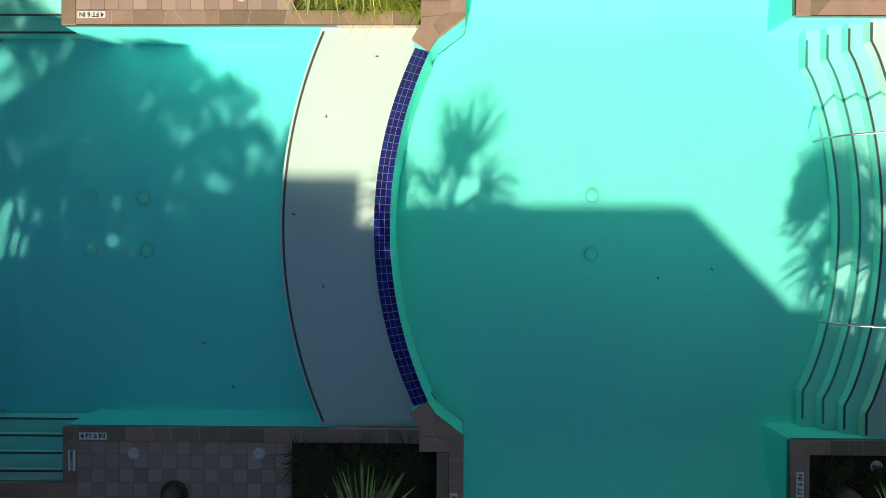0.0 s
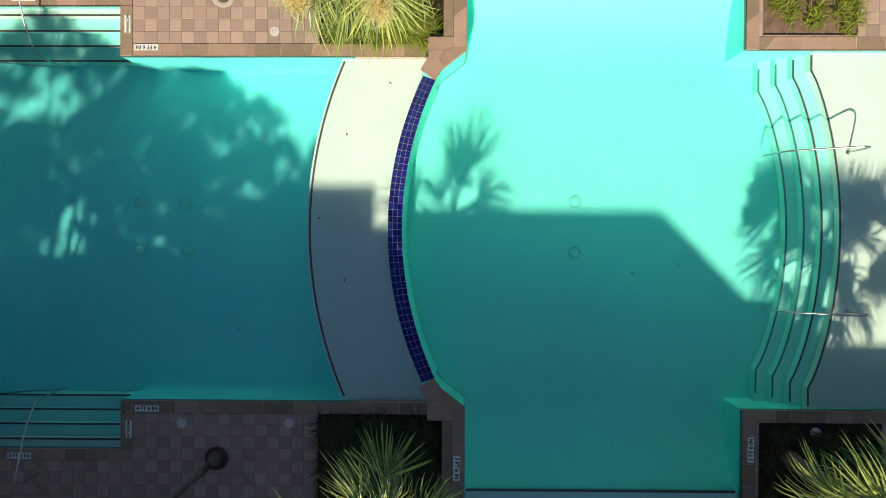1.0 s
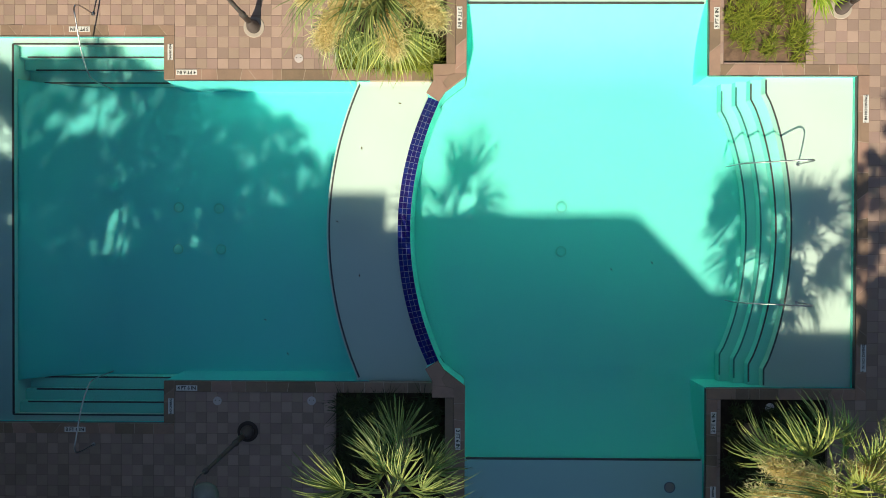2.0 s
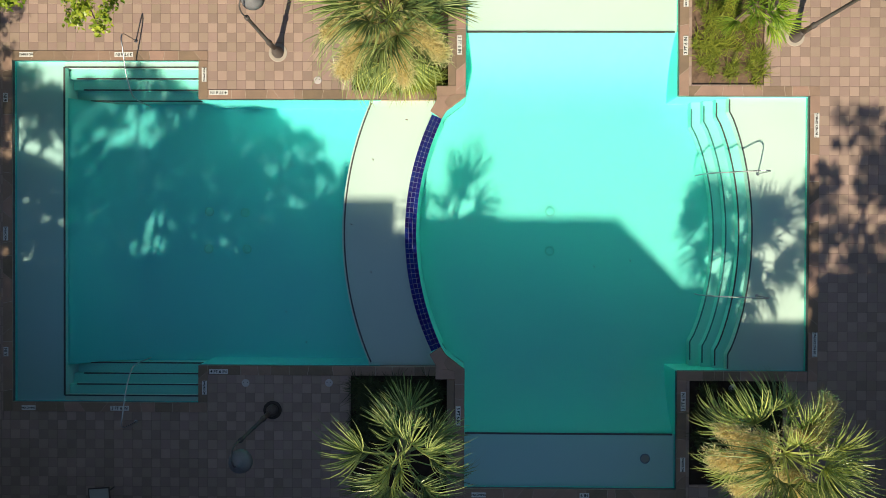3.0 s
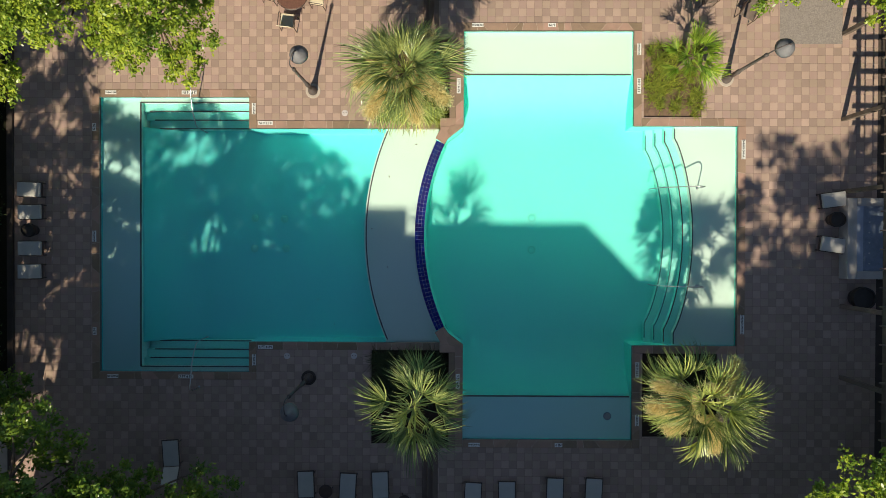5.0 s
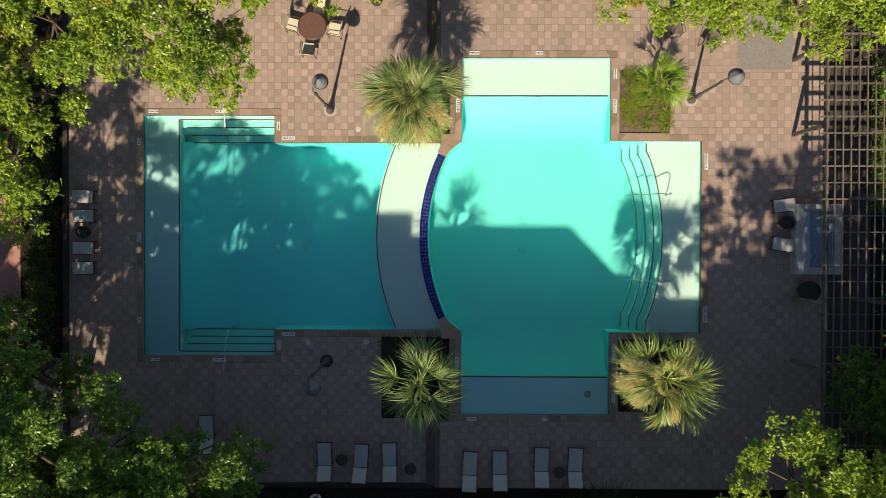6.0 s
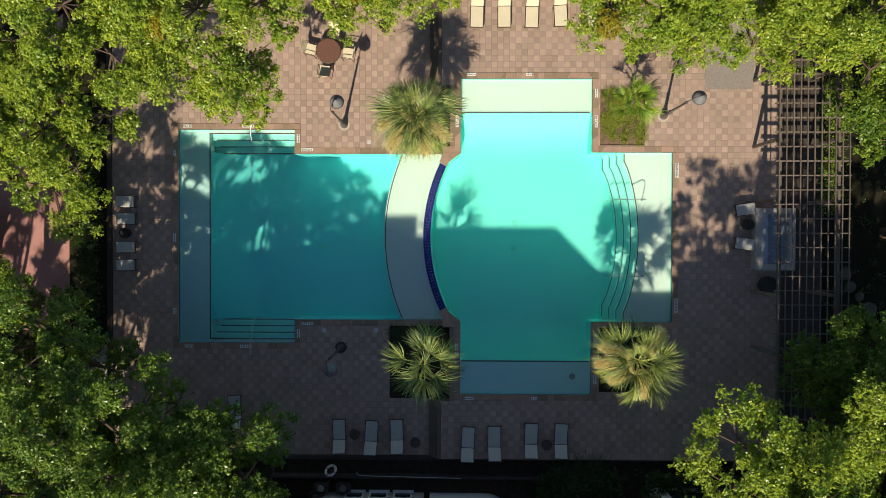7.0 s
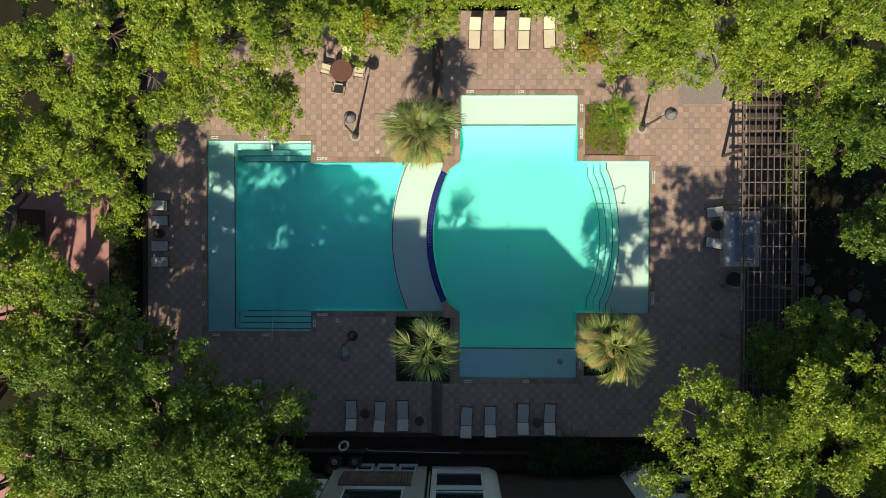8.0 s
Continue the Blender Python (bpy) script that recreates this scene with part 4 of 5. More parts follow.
tagged(part("bed_grass", blades_mesh(PL_NE, ZR - 0.06, 2400, 0.29, GRASS, 1.0, 0.011)), "bright green strappy grass tufts in the mulch", "grass", kind="stuff")
tagged(part("bed_grass", blades_mesh((-3.0, 4.9, -0.15, 5.5), -0.03, 1800, 0.5, GRASS, 0.9, 0.008)), "long green grass along the bed edge", "grass", kind="stuff")
tagged(part("bed_grass", blades_mesh((-3.1, -6.4, -0.1, -4.3), -0.03, 6000, 0.40, GRASS_SHADED, 0.9, 0.008)), "tufted grass, its colour darkened for the shaded bed", "grass", kind="stuff")
tagged(part("bed_grass", blades_mesh((7.7, -7.5, 10.5, -4.35), ZR - 0.07, 4000, 0.28, GRASS_SHADED, 0.9, 0.008)), "sparse grass in the shaded bed", "grass", kind="stuff")


def hedge(name, rect, z0, z1, n, size, mat, label):
    c = np.stack([rng.uniform(rect[0], rect[2], n // 25), rng.uniform(rect[1], rect[3], n // 25), z0 + (z1 - z0) * rng.random(n // 25) ** 0.4], 1)
    return tagged(part(name, quads_mesh(name, leaves(n, c, np.full(len(c), 0.28), size), mat)), label, "hedge", kind="stuff")


hedge("hedge", (-0.3, 13.45, 8.4, 14.6), 0.0, 1.2, 14000, 0.11, LEAF, "clipped light green hedge behind the loungers")
hedge("hedge", (-19.2, -6.5, -18.2, 6.0), -0.03, 0.7, 9000, 0.11, SHRUB_SHADED, "low green hedge strip beside the deck, darkened for shade")
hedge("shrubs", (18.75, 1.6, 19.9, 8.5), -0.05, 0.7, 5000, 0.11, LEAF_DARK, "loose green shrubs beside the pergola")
hedge("shrubs", (4.6, -13.0, 8.8, -11.7), 0.0, 0.9, 3500, 0.13, SHRUB_SHADED, "spiky shrubs in the south bed, coloured for shade")
hedge("shrubs", (-18.0, -13.0, -9.0, -11.6), 0.0, 1.0, 6000, 0.12, SHRUB_SHADED, "shrubs in the south bed, coloured for shade")
hedge("shrubs", (9.8, -13.0, 17.0, -11.7), 0.0, 1.1, 6000, 0.12, SHRUB_SHADED, "low shrubs in the south bed, coloured for shade")
hedge("ground_cover", (19.0, -9.0, 30.0, 9.0), -0.06, 0.15, 6000, 0.12, SHRUB_SHADED, "sparse ground cover under the trees, coloured for shade")
tagged(part("south_grass", blades_mesh((5.3, -12.9, 8.0, -11.5), 0.0, 1200, 0.9, GRASS_SHADED, 1.0, 0.014)), "arching grass in the south bed, coloured for shade", "grass", kind="stuff")


# ---- lamps ----
def lamp_post(x, y, z, arm, pale):
    """Pole with collars on a round footing, and a shade hung from a gooseneck toward arm (degrees)."""
    ob = thing("street_lamp", "brown gooseneck lamp post with grey bell shade", "lamp post", "lamp posts", at=pose(x, y, z, 0, 0, arm))
    part("footing", lathe([(0.30, -0.05), (0.30, 0.012), (0.285, 0.02)], 28), CONCRETE if pale else DARK_STONE, ob, "round concrete footing")
    part("base", lathe([(0.19, 0.018), (0.19, 0.10), (0.15, 0.22), (0.10, 0.42), (0.085, 0.50)], 20), LAMP_PAINT, ob, smooth=True)
    part("pole", lathe([(0.085, 0.48), (0.08, 0.95), (0.095, 0.97), (0.095, 1.03), (0.065, 1.05), (0.05, 2.98), (0.07, 3.0), (0.07, 3.1), (0.03, 3.12)], 14), LAMP_PAINT, ob, smooth=True)
    part("gooseneck", tube(smooth_path([(0, 0, 3.08), (-0.02, 0, 3.45), (0.06, 0, 3.75), (0.28, 0, 3.90), (0.46, 0, 3.82), (0.50, 0, 3.66)], 5), 0.022, 8), LAMP_PAINT, ob, smooth=True)
    part("shade", lathe([(0.05, 3.70), (0.07, 3.66), (0.10, 3.62), (0.20, 3.56), (0.29, 3.44), (0.335, 3.30), (0.33, 3.30), (0.28, 3.43), (0.19, 3.54), (0.02, 3.58)], 26, (0.50, 0)), SHADE_METAL, ob, smooth=True)
    return ob


lamp_post(-5.52, 6.17, 0.0, 62, 1)
lamp_post(10.86, 6.52, ZR, 18, 1)
lamp_post(-5.68, -5.45, 0.0, -80, 0)


# ---- chrome rails ----
def hand_rail(points, label, posts):
    ob = thing("hand_rail", label, "handrail", "pool handrails")
    part("rail", tube(smooth_path(points, 6), 0.021, 10), CHROME, ob, smooth=True)
    for p in posts:
        part("flange", lathe([(0.055, p[2]), (0.055, p[2] + 0.012), (0.03, p[2] + 0.02)], 16, p[:2]), CHROME, ob)
    return ob


for y in (2.25, -1.62):
    z = WR - 0.13
    hand_rail([(9.85, y, z), (9.85, y, z + 0.55), (9.82, y, z + 0.82), (9.68, y, z + 0.93), (9.5, y, z + 0.88), (8.9, y, z + 0.55), (8.35, y, z + 0.22), (8.15, y, z - 0.15), (8.13, y, z - 0.62)], "bent chrome handrail over the curved pool stairs", [(9.85, y, z)])
for s, edge in ((1, N3), (-1, S3)):
    x = -10.25
    f = lambda d, z: (x + 0.10 * (d < 0.2), edge - s * d, z)
    hand_rail([f(-0.62, 0.0), f(-0.62, 0.5), f(-0.58, 0.80), f(-0.42, 0.90), f(-0.2, 0.84), f(0.55, 0.42), f(1.05, 0.12), f(1.22, -0.2), f(1.24, -1.2)], "bent chrome handrail over the corner pool stairs", [f(-0.62, 0.004)])


# ---- depth signs ----
def text_mesh(body, size):
    cu = bpy.data.curves.new("text", "FONT")
    cu.body, cu.size, cu.align_x, cu.align_y, cu.extrude = body, size, "CENTER", "CENTER", 0.001
    cu.offset = 0.0035
    tmp = new("text", cu)
    me = bpy.data.meshes.new_from_object(tmp.evaluated_get(bpy.context.evaluated_depsgraph_get()))
    bpy.data.objects.remove(tmp)
    me.materials.clear()
    me.materials.append(INK)
    return me


TEXTS = {}


def depth_sign(body, x, y, z, turn):
    n = {"4 FT 6 IN": 4, "3 FT 6 IN": 4, "6 IN": 2, "NO DIVING": 3, "6 IN NO DIVING": 5}[body]
    ob = thing("depth_sign", "white ceramic sign tiles lettered " + body, "sign", "pool depth signs", at=pose(x, y, z, 0, 0, turn))
    w = 0.152
    for k in range(n):
        c = (k - (n - 1) / 2) * w
        part("sign_tile", boxes((c - w / 2 + 0.002, -w / 2, -0.004, c + w / 2 - 0.002, w / 2, 0.008)), WHITE_TILE, ob)
    size = 0.135 if n != 3 else 0.085
    if body not in TEXTS:
        TEXTS[body] = text_mesh(body, size if n != 5 else 0.105)
    t = new("lettering", TEXTS[body])
    t.parent = ob
    t.location = (0, 0, 0.0095)
    return ob


TL, TR = 0.018, ZR + 0.018
for body, x, y, z, turn in [
    ("4 FT 6 IN", -7.45, 4.87, TL, 180), ("NO DIVING", -7.92, 5.45, TL, -90), ("3 FT 6 IN", -10.54, 6.10, TL, 180), ("NO DIVING", -13.73, 6.10, TL, 180),
    ("6 IN", -14.41, 4.70, TL, 90), ("NO DIVING", -14.41, 0.27, TL, 90), ("6 IN", -14.41, -3.59, TL, 90),
    ("4 FT 6 IN", -7.44, -4.20, TL, 0), ("NO DIVING", -7.90, -4.73, TL, 90), ("3 FT 6 IN", -10.68, -5.42, TL, 0), ("NO DIVING", -13.67, -5.42, TL, 0),
    ("6 IN", 4.02, 8.63, TR, 180), ("NO DIVING", 1.10, 8.63, TR, 180), ("NO DIVING", 7.45, 7.68, TR, 90), ("3 FT 6 IN", 7.45, 6.24, TR, 90),
    ("3 FT 6 IN", 0.36, 6.25, TR, -90), ("3 FT 6 IN", 0.36, -5.45, TR, -90), ("3 FT 6 IN", 7.45, -4.95, TR, 90), ("NO DIVING", 7.45, -6.95, TR, 90),
    ("6 IN NO DIVING", 11.56, 3.75, TR, 90), ("6 IN NO DIVING", 11.56, -3.13, TR, 90), ("NO DIVING", 1.02, -7.95, TR, 0), ("6 IN", 4.36, -7.95, TR, 0)]:
    depth_sign(body, x, y, z, turn)


# ---- drains, skimmer lids, spots ----
def floor_drain(x, y, z, cover=DRAIN, rim=DRAIN_RIM):
    ob = thing("floor_drain", "round drain cover on the pool floor", "drain", "pool floor drains", at=pose(x, y, z))
    part("cover", lathe([(0.13, 0.0), (0.125, 0.012), (0.09, 0.02), (0.02, 0.024)], 20), cover, ob)
    part("rim", lathe([(0.16, 0.0), (0.16, 0.010), (0.132, 0.010), (0.132, 0.0)], 20, cap=False), rim, ob)


for x, y, z in ((-8.30, 1.08, DEEP_L), (-7.05, 1.05, DEEP_L), (-8.32, -0.22, DEEP_L), (-6.98, -0.22, DEEP_L), (3.42, 1.09, DEEP_R), (3.41, -0.23, DEEP_R)):
    floor_drain(x, y, z + 0.001)
floor_drain(6.34, -6.85, WR - 0.139, RIM_STONE, COUNTER)


def skimmer_lid(x, y, z):
    ob = thing("skimmer_lid", "round off-white lid with two finger holes in the deck", "lid", "skimmer lids", at=pose(x, y, z))
    part("disc", lathe([(0.125, -0.004), (0.125, 0.006), (0.115, 0.009)], 28), PLASTIC, ob)
    for s in (-0.06, 0.06):
        part("finger_hole", lathe([(0.014, 0.008), (0.014, 0.0102)], 10, (s, 0.02)), INK, ob)


for x, y, z in ((-4.23, 5.28, 0.005), (-3.84, -4.55, 0.005), (-6.56, -4.57, 0.005), (9.0, -4.52, ZR + 0.02)):
    skimmer_lid(x, y, z)


# ---- furniture ----
def lounger(sling, label, group):
    """Sun lounger along y, head toward -y: frame, sling seat, raised back, legs."""
    ob = thing("sun_lounger", label, "sun lounger", group)
    w = 0.31
    part("frame", boxes((-w - 0.035, -0.25, 0.26, -w, 0.84, 0.31), (w, -0.25, 0.26, w + 0.035, 0.84, 0.31), (-w, 0.80, 0.26, w, 0.84, 0.31), (-w, -0.27, 0.26, w, -0.23, 0.31), bevel=0.008), BROWN_METAL, ob)
    part("seat", boxes((-w + 0.003, -0.22, 0.295, w - 0.003, 0.795, 0.315), bevel=0.006), sling, ob)
    back = part("backrest", bmesh.new(), sling, ob)
    bm = boxes((-w, -0.70, 0.0, w, -0.02, 0.022), bevel=0.006)
    bmesh.ops.transform(bm, verts=bm.verts, matrix=Matrix.Translation((0, -0.24, 0.305)) @ pose(0, 0, 0, -33, 0, 0))
    bm.to_mesh(back.data)
    bm.free()
    bm = boxes((-w - 0.03, -0.72, -0.02, -w - 0.002, 0, 0.014), (w + 0.002, -0.72, -0.02, w + 0.03, 0, 0.014), (-w, -0.73, -0.02, w, -0.702, 0.014))
    bmesh.ops.transform(bm, verts=bm.verts, matrix=Matrix.Translation((0, -0.24, 0.305)) @ pose(0, 0, 0, -33, 0, 0))
    part("back_frame", bm, BROWN_METAL, ob)
    for x, y in itertools.product((-w - 0.018, w + 0.018), (-0.15, 0.72)):
        part("leg", boxes((x - 0.017, y - 0.02, 0.0, x + 0.017, y + 0.02, 0.262), bevel=0.004), BROWN_METAL, ob)
    return ob


south = lounger(SLING_GREY, "pale grey sling sun lounger with raised back", "loungers along the south bed")
south.matrix_world = pose(-5.71, -9.97, 0.002, 0, 0, 2)
for x, y, z, a in ((-4.05, -10.04, 0.002, -3), (-2.72, -9.97, 0.002, 2), (0.95, -10.17, ZR + 0.002, -3), (2.30, -10.12, ZR + 0.002, 0), (4.17, -9.97, ZR + 0.002, -2), (5.68, -9.97, ZR + 0.002, -3), (-11.15, -8.75, 0.002, 4)):
    copy_thing(south, pose(x, y, z, 0, 0, a))
north = lounger(SLING, "cream sling sun lounger in full sun", "loungers along the north hedge")
north.matrix_world = pose(1.35, 11.75, ZR + 0.002, 0, 0, 178)
for x in (2.72, 4.12, 5.55, 6.95):
    copy_thing(north, pose(x, 11.72 + rnd.uniform(-0.08, 0.08), ZR + 0.002, 0, 0, 180 + rnd.uniform(-3, 3)))


def side_table(x, y, z, r=0.27, label="small round dark side table beside the loungers"):
    ob = thing("side_table", label, "side table", "side tables", at=pose(x, y, z))
    part("top", lathe([(r, 0.42), (r, 0.445), (r - 0.01, 0.45)], 24), BROWN_METAL, ob)
    for k in range(3):
        a = 2 * math.pi * k / 3
        part("leg", tube([(r * 0.8 * math.cos(a), r * 0.8 * math.sin(a), 0.002), (r * 0.5 * math.cos(a), r * 0.5 * math.sin(a), 0.42)], 0.014, 6), BROWN_METAL, ob)


for x, y, z in ((-4.9, -9.9, 0.0), (-1.75, -10.3, 0.0), (4.95, -10.2, ZR)):
    side_table(x, y, z)


def armchair(at, sling, label, group):
    ob = thing("patio_chair", label, "chair", group, at=at)
    part("seat", boxes((-0.27, -0.26, 0.40, 0.27, 0.27, 0.43), bevel=0.01), sling, ob)
    bm = boxes((-0.27, 0.0, 0.0, 0.27, 0.025, 0.55), bevel=0.01)
    bmesh.ops.transform(bm, verts=bm.verts, matrix=Matrix.Translation((0, -0.27, 0.42)) @ pose(0, 0, 0, 16, 0, 0))
    part("backrest", bm, sling, ob)
    for s in (-1, 1):
        part("arm", tube(smooth_path([(s * 0.31, 0.26, 0.42), (s * 0.31, 0.25, 0.62), (s * 0.31, 0.0, 0.65), (s * 0.31, -0.30, 0.66)], 4), 0.016, 6), BROWN_METAL, ob)
        for y0, y1 in ((0.26, 0.26), (-0.30, -0.27)):
            part("leg", tube([(s * 0.31, y0, 0.002), (s * 0.30, y1, 0.44)], 0.016, 6), BROWN_METAL, ob)
        part("side_rail", tube([(s * 0.29, 0.26, 0.41), (s * 0.29, -0.27, 0.41)], 0.014, 6), BROWN_METAL, ob)
    return ob


def round_table(x, y, z):
    ob = thing("round_table", "round rust-brown mosaic patio table", "table", at=pose(x, y, z))
    part("tabletop", lathe([(0.60, 0.70), (0.62, 0.715), (0.60, 0.735)], 36), TABLE_TOP, ob)
    part("rim", lathe([(0.625, 0.70), (0.655, 0.715), (0.625, 0.74)], 36, cap=False), BROWN_METAL, ob)
    for k in range(4):
        a = math.pi / 4 + math.pi / 2 * k
        part("leg", tube(smooth_path([(0.45 * math.cos(a), 0.45 * math.sin(a), 0.002), (0.28 * math.cos(a), 0.28 * math.sin(a), 0.35), (0.42 * math.cos(a), 0.42 * math.sin(a), 0.70)], 4), 0.018, 6), BROWN_METAL, ob)


round_table(-6.2, 9.80, 0.0)
for x, y, a in ((-6.45, 8.85, -6), (-7.15, 9.95, -105), (-5.25, 9.75, 80), (-5.95, 10.75, 172)):
    armchair(pose(x, y, 0.002, 0, 0, a), SLING, "cream sling armchair with brown metal arms", "chairs round the table")
armchair(pose(11.55, 9.0, ZR + 0.002, 0, 0, 150), TIMBER, "brown slung armchair under the tree", "chairs by the trees")
armchair(pose(10.0, 9.6, ZR + 0.002, 0, 0, 190), TIMBER, "brown slung armchair under the tree", "chairs by the trees")


armchair(pose(-16.95, -6.35, 0.002, 0, 0, 175), TIMBER, "dark slung armchair on the shaded deck", "chairs on the west deck")
tagged(part("path", boxes((-19.6, -9.6, -0.3, -17.96, -5.4, 0.02)), CONCRETE), "pale sandy path beside the kerb", "path", kind="structure")


def fire_bowl(x, y, z):
    ob = thing("fire_bowl", "round dark metal fire bowl", "fire bowl", at=pose(x, y, z))
    part("drum", lathe([(0.26, 0.002), (0.28, 0.1), (0.28, 0.5), (0.30, 0.52), (0.30, 0.56), (0.24, 0.56), (0.2, 0.5)], 26), DARK_STONE, ob)
    part("burner", lathe([(0.11, 0.5), (0.11, 0.57), (0.07, 0.58)], 18), INK, ob)


fire_bowl(-3.39, 11.2, 0.0)


def club_chair(at, group):
    """A low square lounge seat with a pale cushion on a dark frame."""
    ob = thing("lounge_chair", "low dark lounge chair with pale grey cushion", "chair", group, at=at)
    part("cushion", boxes((-0.46, -0.28, 0.30, 0.46, 0.28, 0.42), bevel=0.03), SLING_GREY, ob)
    part("frame", boxes((-0.48, -0.31, 0.22, 0.48, 0.31, 0.296), bevel=0.012), BROWN_METAL, ob)
    for x, y in itertools.product((-0.43, 0.43), (-0.27, 0.27)):
        part("leg", boxes((x - 0.025, y - 0.025, 0.002, x + 0.025, y + 0.025, 0.222)), BROWN_METAL, ob)


for x, y, a in ((-16.84, 2.13, -2), (-16.82, 1.23, 1), (-16.82, -0.23, 0), (-16.83, -1.16, 1)):
    club_chair(pose(x, y, 0.002, 0, 0, a), "lounge chairs along the west kerb")
for x, y, a in ((14.9, 1.77, 8), (14.87, 0.02, -8)):
    club_chair(pose(x, y, ZR + 0.002, 0, 0, a), "lounge chairs by the spa")


def pot(x, y, z, r, h, label):
    ob = thing("planter_pot", label, "pot", "dark pots", at=pose(x, y, z))
    part("vessel", lathe([(r * 0.7, 0.002), (r, h * 0.7), (r * 0.95, h), (r * 0.86, h), (r * 0.85, h * 0.85)], 24), POT, ob)


pot(15.0, 1.0, ZR, 0.30, 0.5, "dark round pot between two chairs")
pot(16.0, -2.05, ZR, 0.46, 0.55, "wide dark round pot near the spa")
pot(-16.85, 0.5, 0.0, 0.28, 0.5, "dark round pot between lounge chairs")


# ---- raised spa under the pergola ----
def spa():
    ob = thing("spa", "raised square spa with pale stone rim and blue-grey water", "spa", at=pose(0, 0, ZR))
    x0, y0, x1, y1 = 15.32, -1.3, 17.3, 1.82
    part("rim", boxes((x0, y0, 0, x0 + 0.36, y1, 0.55), (x1 - 0.3, y0, 0, x1, y1, 0.55), (x0 + 0.36, y0, 0, x1 - 0.3, y0 + 0.3, 0.55), (x0 + 0.36, y1 - 0.3, 0, x1 - 0.3, y1, 0.55), bevel=0.02), RIM_STONE, ob)
    part("ledge", boxes((x0 + 0.362, y0 + 0.302, 0, x0 + 0.62, y1 - 0.302, 0.50)), LEDGE_BLUE, ob)
    part("well", boxes((x0 + 0.622, y0 + 0.302, 0, x1 - 0.302, y1 - 0.302, 0.36)), COUNTER, ob)
    for k in range(6):
        y = y0 + 0.6 + k * 0.4
        part("jet", lathe([(0.03, 0.36), (0.03, 0.372), (0.015, 0.376)], 10, (x0 + 0.95, y)), STEEL, ob)


spa()


# ---- pergola ----
def pergola():
    ob = thing("pergola", "long weathered timber pergola with an open lattice roof", "pergola", at=pose(0, 0, ZR))
    x0, x1, y0, y1, h = 15.3, 18.55, -8.2, 8.6, 2.55
    for x in (x0 + 0.15, x1 - 0.35):
        for y in (-8.0, -5.2, -2.4, 2.1, 4.95, 8.3):
            p = part("post", boxes((x - 0.08, y - 0.08, 0.0 if x < 17 else -0.6, x + 0.08, y + 0.08, h - 0.2), bevel=0.012), TIMBER, ob)
    for x in (x0 + 0.15, x1 - 0.35):
        part("beam", boxes((x - 0.06, y0, h - 0.2, x + 0.06, y1, h - 0.02), bevel=0.01), TIMBER, ob)
    n = 11
    for k in range(n):
        x = x0 + (x1 - x0) * k / (n - 1)
        part("purlin", boxes((x - 0.022, y0 - 0.1, h + 0.142, x + 0.022, y1 + 0.1, h + 0.19)), TIMBER, ob)
    m = 26
    for k in range(m):
        y = y0 + (y1 - y0) * k / (m - 1)
        part("rafter", boxes((x0 - 0.14, y - 0.022, h - 0.018, x1 + 0.1, y + 0.022, h + 0.14)), TIMBER, ob)
    return ob


pergola()


# ---- west court ----
def bench(x, y, a):
    ob = thing("bench", "grey slatted metal bench beside the court", "bench", "court benches", at=pose(x, y, -0.03, 0, 0, a))
    for k in range(6):
        part("slat", boxes((-0.22 + 0.075 * k, -0.55, 0.42, -0.22 + 0.075 * k + 0.055, 0.55, 0.445)), STEEL, ob)
    for y_ in (-0.48, 0.48):
        part("leg", boxes((-0.22, y_ - 0.025, 0.0, 0.22, y_ + 0.025, 0.418)), BROWN_METAL, ob)


bench(-18.85, 0.95, 0)
bench(-19.5, 2.6, 4)


def railing(x, y):
    ob = thing("railing", "rust-red steel railing on the court", "railing", at=pose(x, y, -0.03))
    part("top_rail", boxes((-1.2, -0.025, 0.92, 1.2, 0.025, 0.96)), BROWN_METAL, ob)
    part("bottom_rail", boxes((-1.2, -0.02, 0.12, 1.2, 0.02, 0.15)), BROWN_METAL, ob)
    for k in range(15):
        part("baluster", boxes((-1.2 + 2.4 * k / 14 - 0.012, -0.012, 0.0 if k in (0, 14) else 0.15, -1.2 + 2.4 * k / 14 + 0.012, 0.012, 0.92)), BROWN_METAL, ob)


railing(-20.6, -3.2)


def shed(x0, y0, x1, y1, h):
    ob = thing("shed", "low dark shed with a flat roof beside the court", "shed", at=pose(0, 0, -0.03))
    part("wall", boxes((x0 + 0.15, y0 + 0.15, 0.0, x1 - 0.15, y1 - 0.15, h)), WALL_BROWN, ob)
    part("roof", boxes((x0, y0, h + 0.004, x1, y1, h + 0.14), bevel=0.02), POT, ob)
    part("door", boxes((x1 - 0.15, y0 + 0.6, 0.0, x1 - 0.11, y0 + 1.5, 2.0)), TIMBER, ob)


shed(-27.5, -1.2, -23.6, 2.0, 2.4)


